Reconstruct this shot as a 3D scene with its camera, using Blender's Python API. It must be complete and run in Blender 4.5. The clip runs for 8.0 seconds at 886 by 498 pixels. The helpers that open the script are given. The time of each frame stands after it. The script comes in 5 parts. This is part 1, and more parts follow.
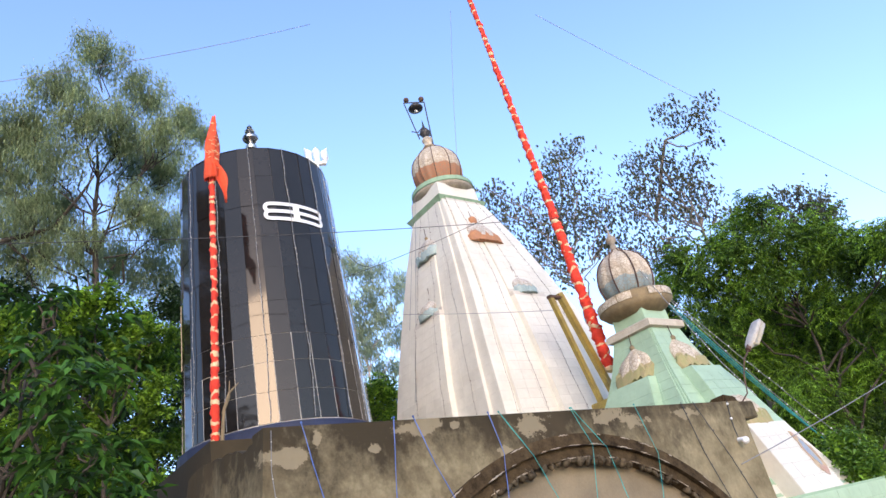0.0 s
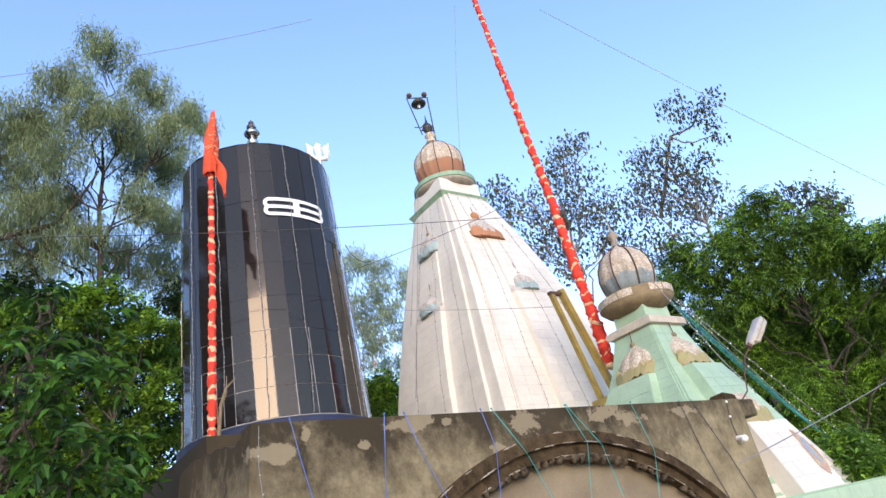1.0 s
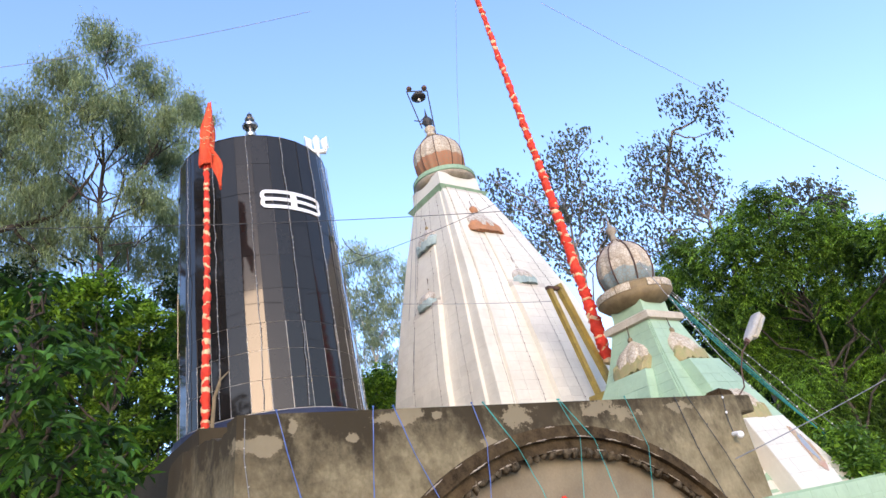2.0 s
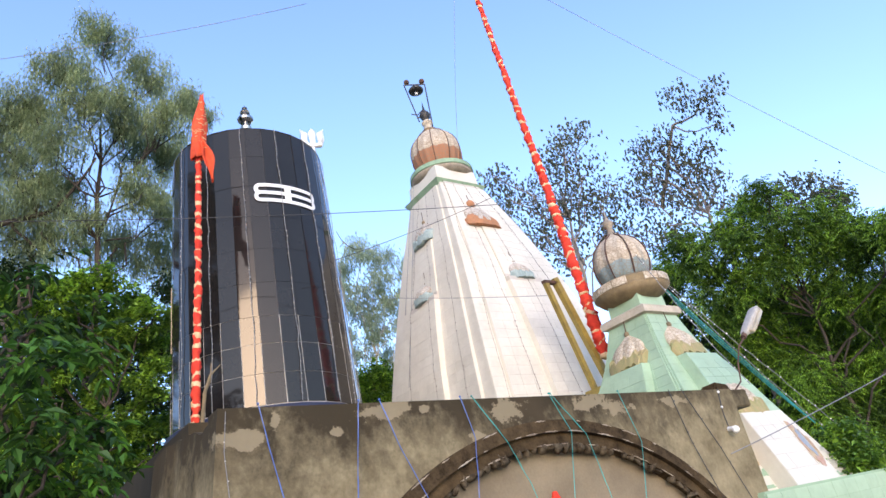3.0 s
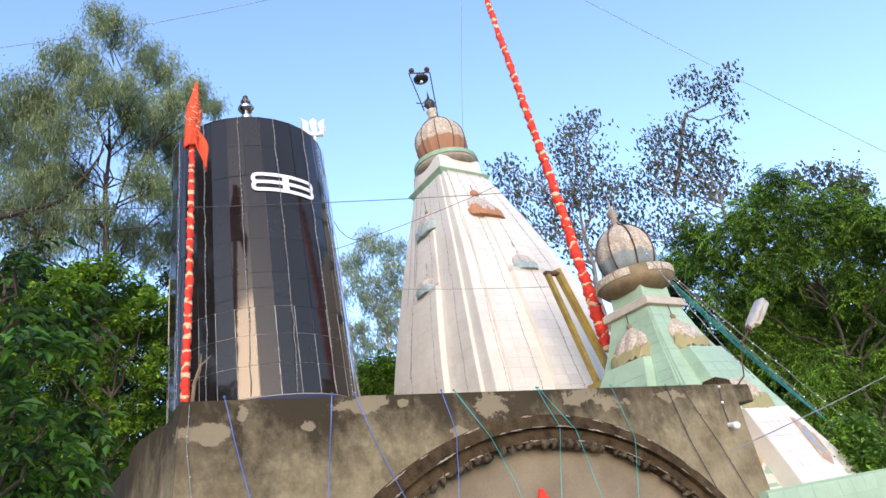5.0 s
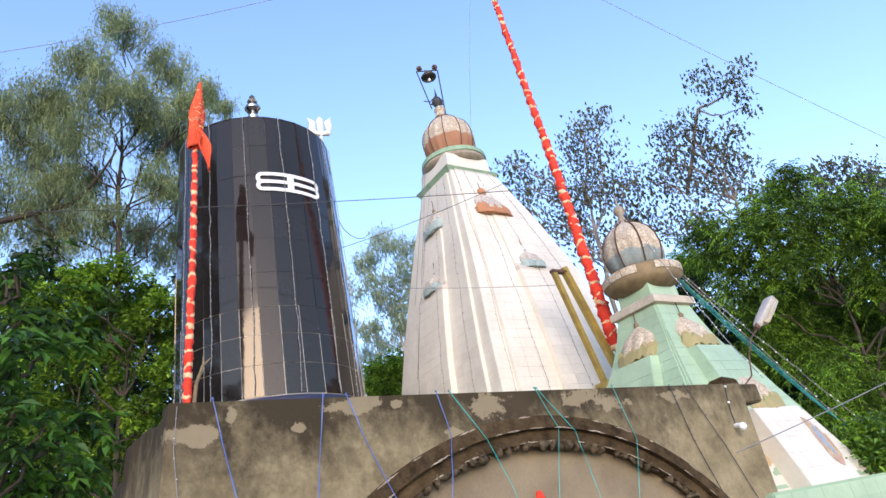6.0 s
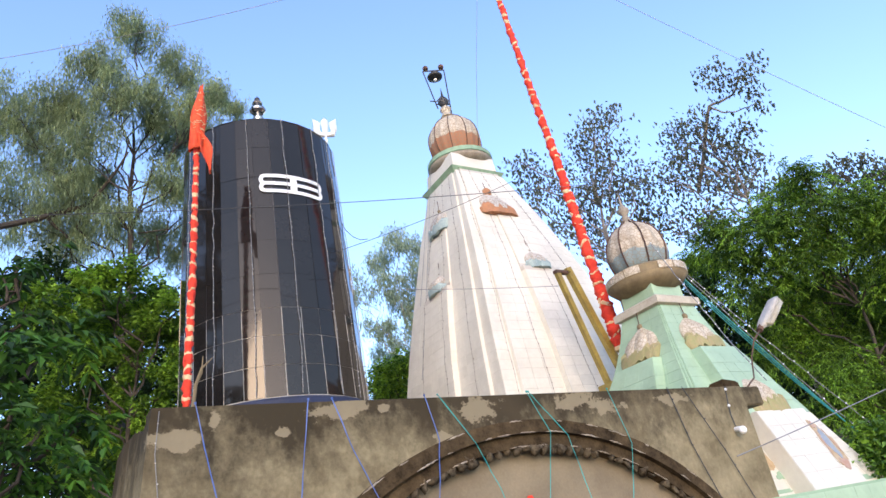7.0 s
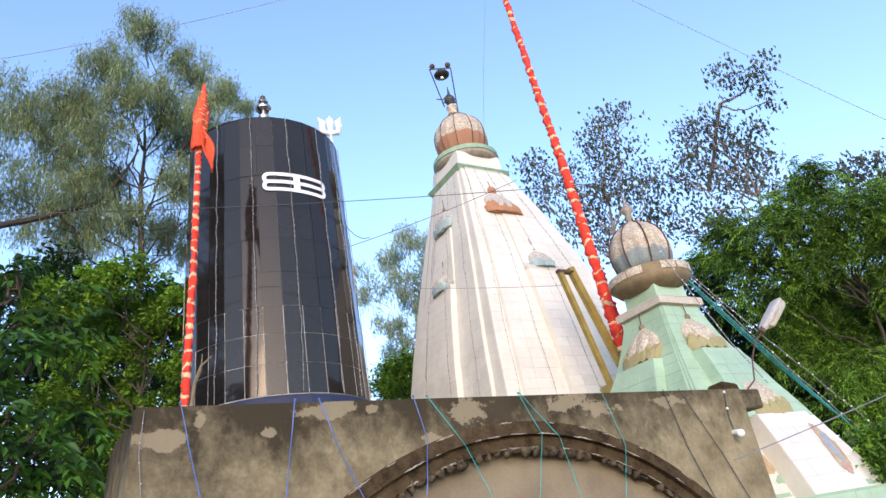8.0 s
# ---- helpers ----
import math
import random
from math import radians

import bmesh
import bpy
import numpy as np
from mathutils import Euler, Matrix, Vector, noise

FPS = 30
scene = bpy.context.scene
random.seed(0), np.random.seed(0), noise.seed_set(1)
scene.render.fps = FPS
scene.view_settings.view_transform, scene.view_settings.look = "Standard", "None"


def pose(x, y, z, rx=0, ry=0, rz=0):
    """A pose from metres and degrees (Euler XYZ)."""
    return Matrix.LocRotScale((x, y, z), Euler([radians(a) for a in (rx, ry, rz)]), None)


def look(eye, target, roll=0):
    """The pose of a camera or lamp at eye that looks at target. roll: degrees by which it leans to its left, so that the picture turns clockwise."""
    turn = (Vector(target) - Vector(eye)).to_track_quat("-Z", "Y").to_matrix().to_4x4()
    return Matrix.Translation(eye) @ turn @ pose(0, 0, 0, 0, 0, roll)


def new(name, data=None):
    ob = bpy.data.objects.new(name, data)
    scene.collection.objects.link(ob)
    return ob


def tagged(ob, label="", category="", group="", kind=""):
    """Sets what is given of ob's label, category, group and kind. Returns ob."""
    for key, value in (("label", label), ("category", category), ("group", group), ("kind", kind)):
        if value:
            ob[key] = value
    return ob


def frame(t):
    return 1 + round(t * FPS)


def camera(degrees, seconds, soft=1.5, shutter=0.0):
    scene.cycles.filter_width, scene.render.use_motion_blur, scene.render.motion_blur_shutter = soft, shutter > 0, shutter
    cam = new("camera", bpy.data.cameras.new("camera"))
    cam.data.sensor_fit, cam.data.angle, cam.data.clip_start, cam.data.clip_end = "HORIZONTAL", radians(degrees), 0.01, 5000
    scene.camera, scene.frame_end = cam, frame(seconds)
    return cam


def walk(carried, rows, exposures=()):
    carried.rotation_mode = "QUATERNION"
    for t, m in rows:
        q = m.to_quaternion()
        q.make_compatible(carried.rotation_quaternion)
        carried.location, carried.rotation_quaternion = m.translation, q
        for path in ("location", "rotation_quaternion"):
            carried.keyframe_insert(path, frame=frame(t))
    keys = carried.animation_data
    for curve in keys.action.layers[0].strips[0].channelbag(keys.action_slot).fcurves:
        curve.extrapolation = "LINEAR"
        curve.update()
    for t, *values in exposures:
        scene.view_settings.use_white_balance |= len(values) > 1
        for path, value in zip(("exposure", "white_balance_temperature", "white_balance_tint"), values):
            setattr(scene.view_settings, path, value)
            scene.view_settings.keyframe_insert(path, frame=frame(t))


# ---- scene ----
cam = camera(66.4, 8.0)
PATH = [
    (0, (-0.442, 0.035, 1.527), (0.727, 1.41, 2.389), -13.1),
    (0.5, (-0.366, 0.016, 1.524), (0.792, 1.401, 2.384), -12.8),
    (1, (-0.297, -0.006, 1.513), (0.854, 1.387, 2.37), -12.6),
    (1.5, (-0.234, -0.013, 1.506), (0.913, 1.387, 2.358), -12.3),
    (3, (0.008, 0.012, 1.471), (1.147, 1.427, 2.31), -12.0),
    (3.5, (0.126, 0.019, 1.475), (1.256, 1.443, 2.31), -12.0),
    (4, (0.225, 0.022, 1.481), (1.348, 1.454, 2.311), -11.7),
    (4.5, (0.316, 0.016, 1.481), (1.428, 1.458, 2.308), -11.4),
    (6, (0.618, -0.033, 1.483), (1.675, 1.447, 2.314), -10.9),
    (6.5, (0.738, -0.086, 1.491), (1.772, 1.409, 2.325), -10.7),
    (7, (0.851, -0.141, 1.49), (1.867, 1.366, 2.327), -10.5),
    (7.5, (0.96, -0.2, 1.496), (1.958, 1.319, 2.331), -10.1),
    (8, (1.045, -0.239, 1.495), (2.025, 1.292, 2.331), -9.7),
]
walk(cam, [(t, look(eye, target, roll)) for t, eye, target, roll in PATH], [(0, 1.79, 6230, 21.5), (8, 1.79, 6230, 21.5)])

# ---- light ----
world = bpy.data.worlds.new("sky")
scene.world = world
world.use_nodes = True
wn = world.node_tree.nodes
sky = wn.new("ShaderNodeTexSky")
sky.sky_type = "NISHITA"
sky.sun_disc = False
SUN_EL, SUN_AZ = 17.0, 211.0          # degrees; azimuth clockwise from +y
sky.sun_elevation, sky.sun_rotation = radians(SUN_EL), radians(SUN_AZ)
sky.air_density, sky.dust_density, sky.ozone_density = 1.0, 0.8, 2.6
wn["Background"].inputs["Strength"].default_value = 0.15
world.node_tree.links.new(sky.outputs[0], wn["Background"].inputs["Color"])
sun = new("sun", bpy.data.lights.new("sun", "SUN"))
sun.data.energy, sun.data.angle, sun.data.color = 0.40, radians(22.0), (1.0, 0.87, 0.66)
sa, se = radians(SUN_AZ), radians(SUN_EL)
sun.matrix_world = look((40 * math.sin(sa) * math.cos(se), 40 * math.cos(sa) * math.cos(se), 40 * math.sin(se)), (0, 0, 0))


# ---- materials ----
def mat(name, a, b=None, rough=0.7, scale=3.0, fine=40.0, bump=0.15, metal=0.0, rand=0.0, spec=0.5):
    """A material that wanders between two colours at two scales, with fine relief."""
    m = bpy.data.materials.new(name)
    m.use_nodes = True
    t, n, l = m.node_tree, m.node_tree.nodes, m.node_tree.links
    p = n["Principled BSDF"]
    p.inputs["Roughness"].default_value, p.inputs["Metallic"].default_value = rough, metal
    p.inputs["Specular IOR Level"].default_value = spec
    b = b or tuple(c * 0.75 for c in a)
    tc = n.new("ShaderNodeTexCoord")
    geo = n.new("ShaderNodeNewGeometry")
    n1, n2 = n.new("ShaderNodeTexNoise"), n.new("ShaderNodeTexNoise")
    for q, sc, det in ((n1, scale, 6.0), (n2, fine, 4.0)):
        q.inputs["Scale"].default_value, q.inputs["Detail"].default_value = sc, det
        q.inputs["Roughness"].default_value = 0.65
        l.new(geo.outputs["Position"], q.inputs["Vector"])
    mixf = n.new("ShaderNodeMath")
    mixf.operation = "MULTIPLY_ADD"
    l.new(n2.outputs["Fac"], mixf.inputs[0])
    mixf.inputs[1].default_value = 0.35
    l.new(n1.outputs["Fac"], mixf.inputs[2])
    ramp = n.new("ShaderNodeMapRange")
    ramp.inputs["From Min"].default_value, ramp.inputs["From Max"].default_value = 0.5, 0.85
    l.new(mixf.outputs[0], ramp.inputs["Value"])
    mix = n.new("ShaderNodeMix")
    mix.data_type = "RGBA"
    l.new(ramp.outputs[0], mix.inputs[0])
    mix.inputs[6].default_value, mix.inputs[7].default_value = (*a, 1), (*b, 1)
    out = mix.outputs[2]
    if rand:
        oi = n.new("ShaderNodeObjectInfo")
        hv = n.new("ShaderNodeHueSaturation")
        mr = n.new("ShaderNodeMapRange")
        mr.inputs["To Min"].default_value, mr.inputs["To Max"].default_value = 1 - rand, 1 + rand
        l.new(oi.outputs["Random"], mr.inputs["Value"])
        l.new(mr.outputs[0], hv.inputs["Value"])
        l.new(out, hv.inputs["Color"])
        out = hv.outputs[0]
    l.new(out, p.inputs["Base Color"])
    if bump:
        bp = n.new("ShaderNodeBump")
        bp.inputs["Strength"].default_value, bp.inputs["Distance"].default_value = bump, 0.02
        l.new(mixf.outputs[0], bp.inputs["Height"])
        l.new(bp.outputs[0], p.inputs["Normal"])
    return m


def leaf_mat(name, a, b, tip=None, rough=0.45, trans=0.35):
    """Leaves that vary from one to the next, with some light passing through."""
    m = bpy.data.materials.new(name)
    m.use_nodes = True
    n, l = m.node_tree.nodes, m.node_tree.links
    p = n["Principled BSDF"]
    p.inputs["Roughness"].default_value = rough
    geo = n.new("ShaderNodeNewGeometry")
    cr = n.new("ShaderNodeValToRGB")
    e = cr.color_ramp.elements
    e[0].color, e[1].color = (*a, 1), (*b, 1)
    e[1].position = 0.85
    if tip:
        k = e.new(0.975)
        k.color = (*b, 1)
        k = e.new(0.985)
        k.color = (*tip, 1)
    nz = n.new("ShaderNodeTexNoise")
    nz.inputs["Scale"].default_value, nz.inputs["Detail"].default_value = 0.9, 3.0
    l.new(geo.outputs["Position"], nz.inputs["Vector"])
    sp = n.new("ShaderNodeMapRange")
    sp.inputs["From Min"].default_value, sp.inputs["From Max"].default_value = 0.35, 0.65
    sp.inputs["To Min"].default_value, sp.inputs["To Max"].default_value = 0.22, 1.0
    l.new(nz.outputs["Fac"], sp.inputs["Value"])
    mu = n.new("ShaderNodeMath")
    mu.operation = "MULTIPLY"
    l.new(geo.outputs["Random Per Island"], mu.inputs[0])
    l.new(sp.outputs[0], mu.inputs[1])
    l.new(mu.outputs[0], cr.inputs[0])
    l.new(cr.outputs[0], p.inputs["Base Color"])
    tr = n.new("ShaderNodeBsdfTranslucent")
    l.new(cr.outputs[0], tr.inputs["Color"])
    ms = n.new("ShaderNodeMixShader")
    ms.inputs[0].default_value = trans
    l.new(p.outputs[0], ms.inputs[1])
    l.new(tr.outputs[0], ms.inputs[2])
    l.new(ms.outputs[0], n["Material Output"].inputs["Surface"])
    return m


def stained(name, clean, dirt, black, pale, top):
    """Old cement plaster: soot-black mould in ragged runs from the coping, pale patches where render has flaked."""
    m = mat(name, clean, dirt, rough=0.9, scale=2.4, fine=26, bump=0.22, spec=0.2)
    n, l = m.node_tree.nodes, m.node_tree.links
    p = n["Principled BSDF"]
    base = p.inputs["Base Color"].links[0].from_socket
    geo = n.new("ShaderNodeNewGeometry")
    sep = n.new("ShaderNodeSeparateXYZ")
    l.new(geo.outputs["Position"], sep.inputs[0])

    def noise_tex(sx, sy, sz, scale, detail=7.0):
        mp = n.new("ShaderNodeVectorMath")
        mp.operation = "MULTIPLY"
        mp.inputs[1].default_value = (sx, sy, sz)
        l.new(geo.outputs["Position"], mp.inputs[0])
        t = n.new("ShaderNodeTexNoise")
        t.inputs["Scale"].default_value, t.inputs["Detail"].default_value = scale, detail
        t.inputs["Roughness"].default_value = 0.68
        l.new(mp.outputs[0], t.inputs["Vector"])
        return t.outputs["Fac"]

    def math_node(op, a, b=None, c=None):
        q = n.new("ShaderNodeMath")
        q.operation = op
        for i, v in enumerate((a, b, c)):
            if v is None:
                continue
            if isinstance(v, (int, float)):
                q.inputs[i].default_value = v
            else:
                l.new(v, q.inputs[i])
        return q.outputs[0]

    def ranged(v, lo, hi):
        q = n.new("ShaderNodeMapRange")
        q.inputs["From Min"].default_value, q.inputs["From Max"].default_value = lo, hi
        l.new(v, q.inputs["Value"])
        return q.outputs[0]

    def mixed(f, a, colour):
        q = n.new("ShaderNodeMix")
        q.data_type = "RGBA"
        l.new(f, q.inputs[0])
        l.new(a, q.inputs[6])
        q.inputs[7].default_value = (*colour, 1)
        return q.outputs[2]

    runs = noise_tex(1.0, 1.0, 0.62, 2.2)
    drop = math_node("SUBTRACT", top, sep.outputs["Z"])
    mould = math_node("SUBTRACT", math_node("MULTIPLY", runs, 1.9), math_node("MULTIPLY_ADD", drop, 1.0, 0.13))
    weather = math_node("SUBTRACT", math_node("MULTIPLY", ranged(sep.outputs["X"], 3.2, 1.5), 0.14), math_node("MULTIPLY", ranged(sep.outputs["X"], 6.4, 7.2), 0.16))
    mould = math_node("ADD", mould, weather)
    seep = math_node("ABSOLUTE", math_node("SUBTRACT", sep.outputs["X"], 4.58))
    mould = math_node("ADD", mould, math_node("MULTIPLY", ranged(seep, 0.55, 0.15), 0.30))
    specks = math_node("MULTIPLY", math_node("SUBTRACT", noise_tex(1.0, 1.0, 1.0, 11.0, 6.0), 0.5), 0.8)
    c = mixed(math_node("MULTIPLY", ranged(math_node("ADD", mould, specks), 0.14, 0.84), 0.97), base, black)
    grime = noise_tex(1.0, 1.0, 0.8, 1.1, 4.0)
    c = mixed(math_node("MULTIPLY", ranged(grime, 0.50, 0.72), 0.55), c, (0.07, 0.05, 0.026))
    # scabs of pale render: centre and half-size along the wall and up it
    ragged = math_node("ADD", math_node("MULTIPLY", noise_tex(1.0, 1.0, 1.3, 5.0, 10.0), 4.6), -2.3)
    scab = None
    for fx, fz, ru, rz in ((1.72, 2.61, 0.20, 0.075), (2.03, 2.71, 0.045, 0.087), (2.97, 2.76, 0.22, 0.085), (4.38, 2.73, 0.175, 0.12), (5.5, 2.74, 0.25, 0.095), (5.94, 2.68, 0.21, 0.075), (3.42, 2.76, 0.057, 0.035), (3.95, 2.47, 0.079, 0.054), (3.21, 2.79, 0.087, 0.045), (2.53, 2.6, 0.058, 0.037), (7.0, 2.72, 0.30, 0.06)):
        sh, sc = n.new("ShaderNodeVectorMath"), n.new("ShaderNodeVectorMath")
        sh.operation, sc.operation = "SUBTRACT", "MULTIPLY"
        l.new(geo.outputs["Position"], sh.inputs[0])
        sh.inputs[1].default_value = (fx, 4.97, fz)
        l.new(sh.outputs[0], sc.inputs[0])
        sc.inputs[1].default_value = (1 / ru, 6.0, 1 / rz)
        ln = n.new("ShaderNodeVectorMath")
        ln.operation = "LENGTH"
        l.new(sc.outputs[0], ln.inputs[0])
        scab = ln.outputs["Value"] if scab is None else math_node("MINIMUM", scab, ln.outputs["Value"])
    c = mixed(math_node("MULTIPLY", ranged(math_node("ADD", scab, ragged), 1.08, 0.86), 0.68), c, pale)
    l.new(c, p.inputs["Base Color"])
    return m


M_WALL = stained("weathered_cement", (0.275, 0.228, 0.132), (0.142, 0.114, 0.062), (0.034, 0.0255, 0.0135), (0.27, 0.222, 0.138), 2.83)
M_SOFFIT = mat("cream_plaster", (0.25, 0.198, 0.12), (0.155, 0.12, 0.072), rough=0.9, scale=1.2)
M_MOULD = mat("sooty_moulding", (0.022, 0.0145, 0.0075), (0.088, 0.060, 0.030), rough=0.95, scale=5, fine=38, bump=0.6, spec=0.1)
M_BEAD = mat("grey_stucco_bead", (0.12, 0.095, 0.06), (0.025, 0.017, 0.010), rough=0.95, scale=14, spec=0.1)
M_TILE = mat("white_glazed_tile", (0.64, 0.60, 0.50), (0.54, 0.50, 0.41), rough=0.5, scale=1.3, fine=12, bump=0.05, rand=0.05)
M_GROUT = mat("grey_grout", (0.54, 0.49, 0.42), (0.46, 0.41, 0.34), rough=0.9, scale=2)
M_GREENP = mat("faded_green_paint", (0.27, 0.40, 0.25), (0.18, 0.27, 0.17), rough=0.7, scale=4)
M_MINT = mat("mint_tile", (0.352, 0.475, 0.312), (0.285, 0.39, 0.255), rough=0.45, scale=2, fine=14, bump=0.05, rand=0.06)
M_MINTG = mat("mint_grout", (0.30, 0.42, 0.275), (0.24, 0.34, 0.225), rough=0.9)
M_BRICK = mat("bare_brick_render", (0.45, 0.20, 0.09), (0.30, 0.15, 0.08), rough=0.95, scale=9, fine=60, bump=0.6)
M_CREAM = mat("cream_mosaic", (0.60, 0.52, 0.40), (0.40, 0.31, 0.20), rough=0.6, scale=6, fine=50, bump=0.3)


def two_tone(name, low, high, z, amp):
    """Render that has come away below a ragged line."""
    m = mat(name, high[0], high[1], rough=0.75, scale=6, fine=45, bump=0.4)
    n, l = m.node_tree.nodes, m.node_tree.links
    p = n["Principled BSDF"]
    base = p.inputs["Base Color"].links[0].from_socket
    geo, sep, nz = n.new("ShaderNodeNewGeometry"), n.new("ShaderNodeSeparateXYZ"), n.new("ShaderNodeTexNoise")
    nz.inputs["Scale"].default_value, nz.inputs["Detail"].default_value = 5.0, 5.0
    l.new(geo.outputs["Position"], sep.inputs[0])
    l.new(geo.outputs["Position"], nz.inputs["Vector"])
    ad = n.new("ShaderNodeMath")
    ad.operation = "MULTIPLY_ADD"
    l.new(nz.outputs["Fac"], ad.inputs[0])
    ad.inputs[1].default_value = amp
    l.new(sep.outputs["Z"], ad.inputs[2])
    mr = n.new("ShaderNodeMapRange")
    mr.inputs["From Min"].default_value, mr.inputs["From Max"].default_value = z + amp / 2 + 0.012, z + amp / 2 - 0.012
    l.new(ad.outputs[0], mr.inputs["Value"])
    mx = n.new("ShaderNodeMix")
    mx.data_type = "RGBA"
    l.new(mr.outputs[0], mx.inputs[0])
    l.new(base, mx.inputs[6])
    mx.inputs[7].default_value = (*low, 1)
    l.new(mx.outputs[2], p.inputs["Base Color"])
    return m


CREAMS = ((0.58, 0.50, 0.38), (0.36, 0.28, 0.19))
M_DOMEW = two_tone("cream_dome_over_brick", (0.33, 0.14, 0.065), CREAMS, 10.58, 0.34)
M_DOMEG = two_tone("cream_dome_over_slate", (0.20, 0.25, 0.245), CREAMS, 5.58, 0.26)
M_MOSAIC = mat("white_mosaic", (0.56, 0.51, 0.43), (0.36, 0.31, 0.25), rough=0.6, scale=10, fine=55, bump=0.4)
def mosaic(m, scale, grout):
    """Broken-tile facing: small uneven pieces with dirty joints between them."""
    n, l = m.node_tree.nodes, m.node_tree.links
    p = n["Principled BSDF"]
    base = p.inputs["Base Color"].links[0].from_socket
    geo, vor, mr, mx = n.new("ShaderNodeNewGeometry"), n.new("ShaderNodeTexVoronoi"), n.new("ShaderNodeMapRange"), n.new("ShaderNodeMix")
    vor.feature = "DISTANCE_TO_EDGE"
    vor.inputs["Scale"].default_value = scale
    l.new(geo.outputs["Position"], vor.inputs["Vector"])
    mr.inputs["From Min"].default_value, mr.inputs["From Max"].default_value = 0.015, 0.09
    mr.inputs["To Min"].default_value, mr.inputs["To Max"].default_value = 0.75, 0.0
    l.new(vor.outputs["Distance"], mr.inputs["Value"])
    mx.data_type = "RGBA"
    l.new(mr.outputs[0], mx.inputs[0])
    l.new(base, mx.inputs[6])
    mx.inputs[7].default_value = (*grout, 1)
    l.new(mx.outputs[2], p.inputs["Base Color"])


for m_, sc_ in ((M_CREAM, 15.0), (M_DOMEW, 13.0), (M_DOMEG, 15.0), (M_MOSAIC, 15.0)):
    mosaic(m_, sc_, (0.22, 0.165, 0.10))
M_SLATE = mat("blue_grey_lime_wash", (0.22, 0.29, 0.28), (0.36, 0.43, 0.40), rough=0.8, scale=6)
M_RUST = mat("rusty_iron", (0.12, 0.06, 0.035), (0.05, 0.03, 0.025), rough=0.85, scale=12)
M_STONE = mat("grey_stone_ledge", (0.34, 0.29, 0.22), (0.20, 0.165, 0.12), rough=0.85, scale=5)
M_OLIVE = mat("olive_stained_lip", (0.26, 0.25, 0.10), (0.34, 0.26, 0.13), rough=0.85, scale=9)
M_SAND = mat("pale_sandstone", (0.50, 0.44, 0.34), (0.38, 0.32, 0.24), rough=0.8, scale=6)
M_OCHRE = mat("ochre_render", (0.24, 0.175, 0.09), (0.15, 0.11, 0.06), rough=0.9, scale=6)
M_PANEL = mat("black_composite_panel", (0.012, 0.0105, 0.010), (0.016, 0.014, 0.013), rough=0.06, scale=1.5, fine=6, bump=0.012, rand=0.12, spec=0.55)
M_PANEL.node_tree.nodes["Principled BSDF"].inputs["Specular Tint"].default_value = (1.0, 0.84, 0.63, 1)
M_SEAL = mat("pale_sealant", (0.52, 0.48, 0.42), (0.36, 0.33, 0.28), rough=0.7)
M_BLUE = mat("blue_painted_steel", (0.015, 0.023, 0.062), (0.010, 0.016, 0.042), rough=0.7, scale=4)
M_STEEL = mat("polished_steel", (0.40, 0.37, 0.33), (0.28, 0.25, 0.22), rough=0.14, metal=1.0, scale=6, bump=0.03)
# trident steel, whitened so that its base colour holds the glare
M_SILVER = mat("glare_white_steel", (0.80, 0.79, 0.76), (0.70, 0.69, 0.66), rough=0.3, metal=0.2, scale=6, bump=0.02)
M_WHITE = mat("white_paint", (0.80, 0.79, 0.76), (0.68, 0.66, 0.62), rough=0.5, scale=5, bump=0.04)
M_RED = mat("red_cloth", (0.74, 0.055, 0.018), (0.55, 0.025, 0.012), rough=0.85, scale=9, fine=70, bump=0.5)
M_ORANGE = mat("orange_cloth", (0.72, 0.095, 0.025), (0.60, 0.055, 0.018), rough=0.85, scale=12, fine=60, bump=0.4)
M_BAND = mat("cream_thread_band", (0.70, 0.52, 0.30), (0.58, 0.36, 0.18), rough=0.9, scale=14)
M_GOLD = mat("mustard_painted_steel", (0.34, 0.25, 0.05), (0.20, 0.14, 0.035), rough=0.5, scale=5)
M_DARK = mat("black_iron", (0.025, 0.025, 0.027), (0.04, 0.035, 0.03), rough=0.6, scale=8)
M_WIRE = mat("black_cable", (0.03, 0.03, 0.032), (0.05, 0.05, 0.05), rough=0.6)
M_GREY = mat("grey_cable", (0.22, 0.22, 0.22), (0.15, 0.15, 0.15), rough=0.6)
M_DULL = mat("dull_white_plastic", (0.46, 0.43, 0.37), (0.34, 0.30, 0.24), rough=0.5, scale=5)
M_LENS = mat("lamp_diffuser", (0.46, 0.42, 0.32), (0.34, 0.28, 0.18), rough=0.35, scale=3)
M_RIBB = mat("blue_tape", (0.065, 0.13, 0.37), (0.05, 0.10, 0.28), rough=0.5)
M_RIBT = mat("teal_tape", (0.01, 0.30, 0.27), (0.01, 0.22, 0.20), rough=0.5)
M_BARK = mat("brown_bark", (0.065, 0.050, 0.036), (0.035, 0.028, 0.02), rough=0.95, scale=4, bump=0.6)
M_GREYBARK = mat("grey_bark", (0.24, 0.21, 0.18), (0.13, 0.11, 0.09), rough=0.9, scale=4, bump=0.4)
M_EUCBARK = mat("pale_gum_bark", (0.42, 0.37, 0.30), (0.24, 0.20, 0.16), rough=0.85, scale=2.5, bump=0.3)
M_GROUND = mat("dusty_ground", (0.30, 0.25, 0.19), (0.20, 0.17, 0.13), rough=0.95, scale=0.7, fine=9, bump=0.4)
L_EUC = leaf_mat("gum_leaf", (0.15, 0.20, 0.095), (0.41, 0.48, 0.21), trans=0.5)
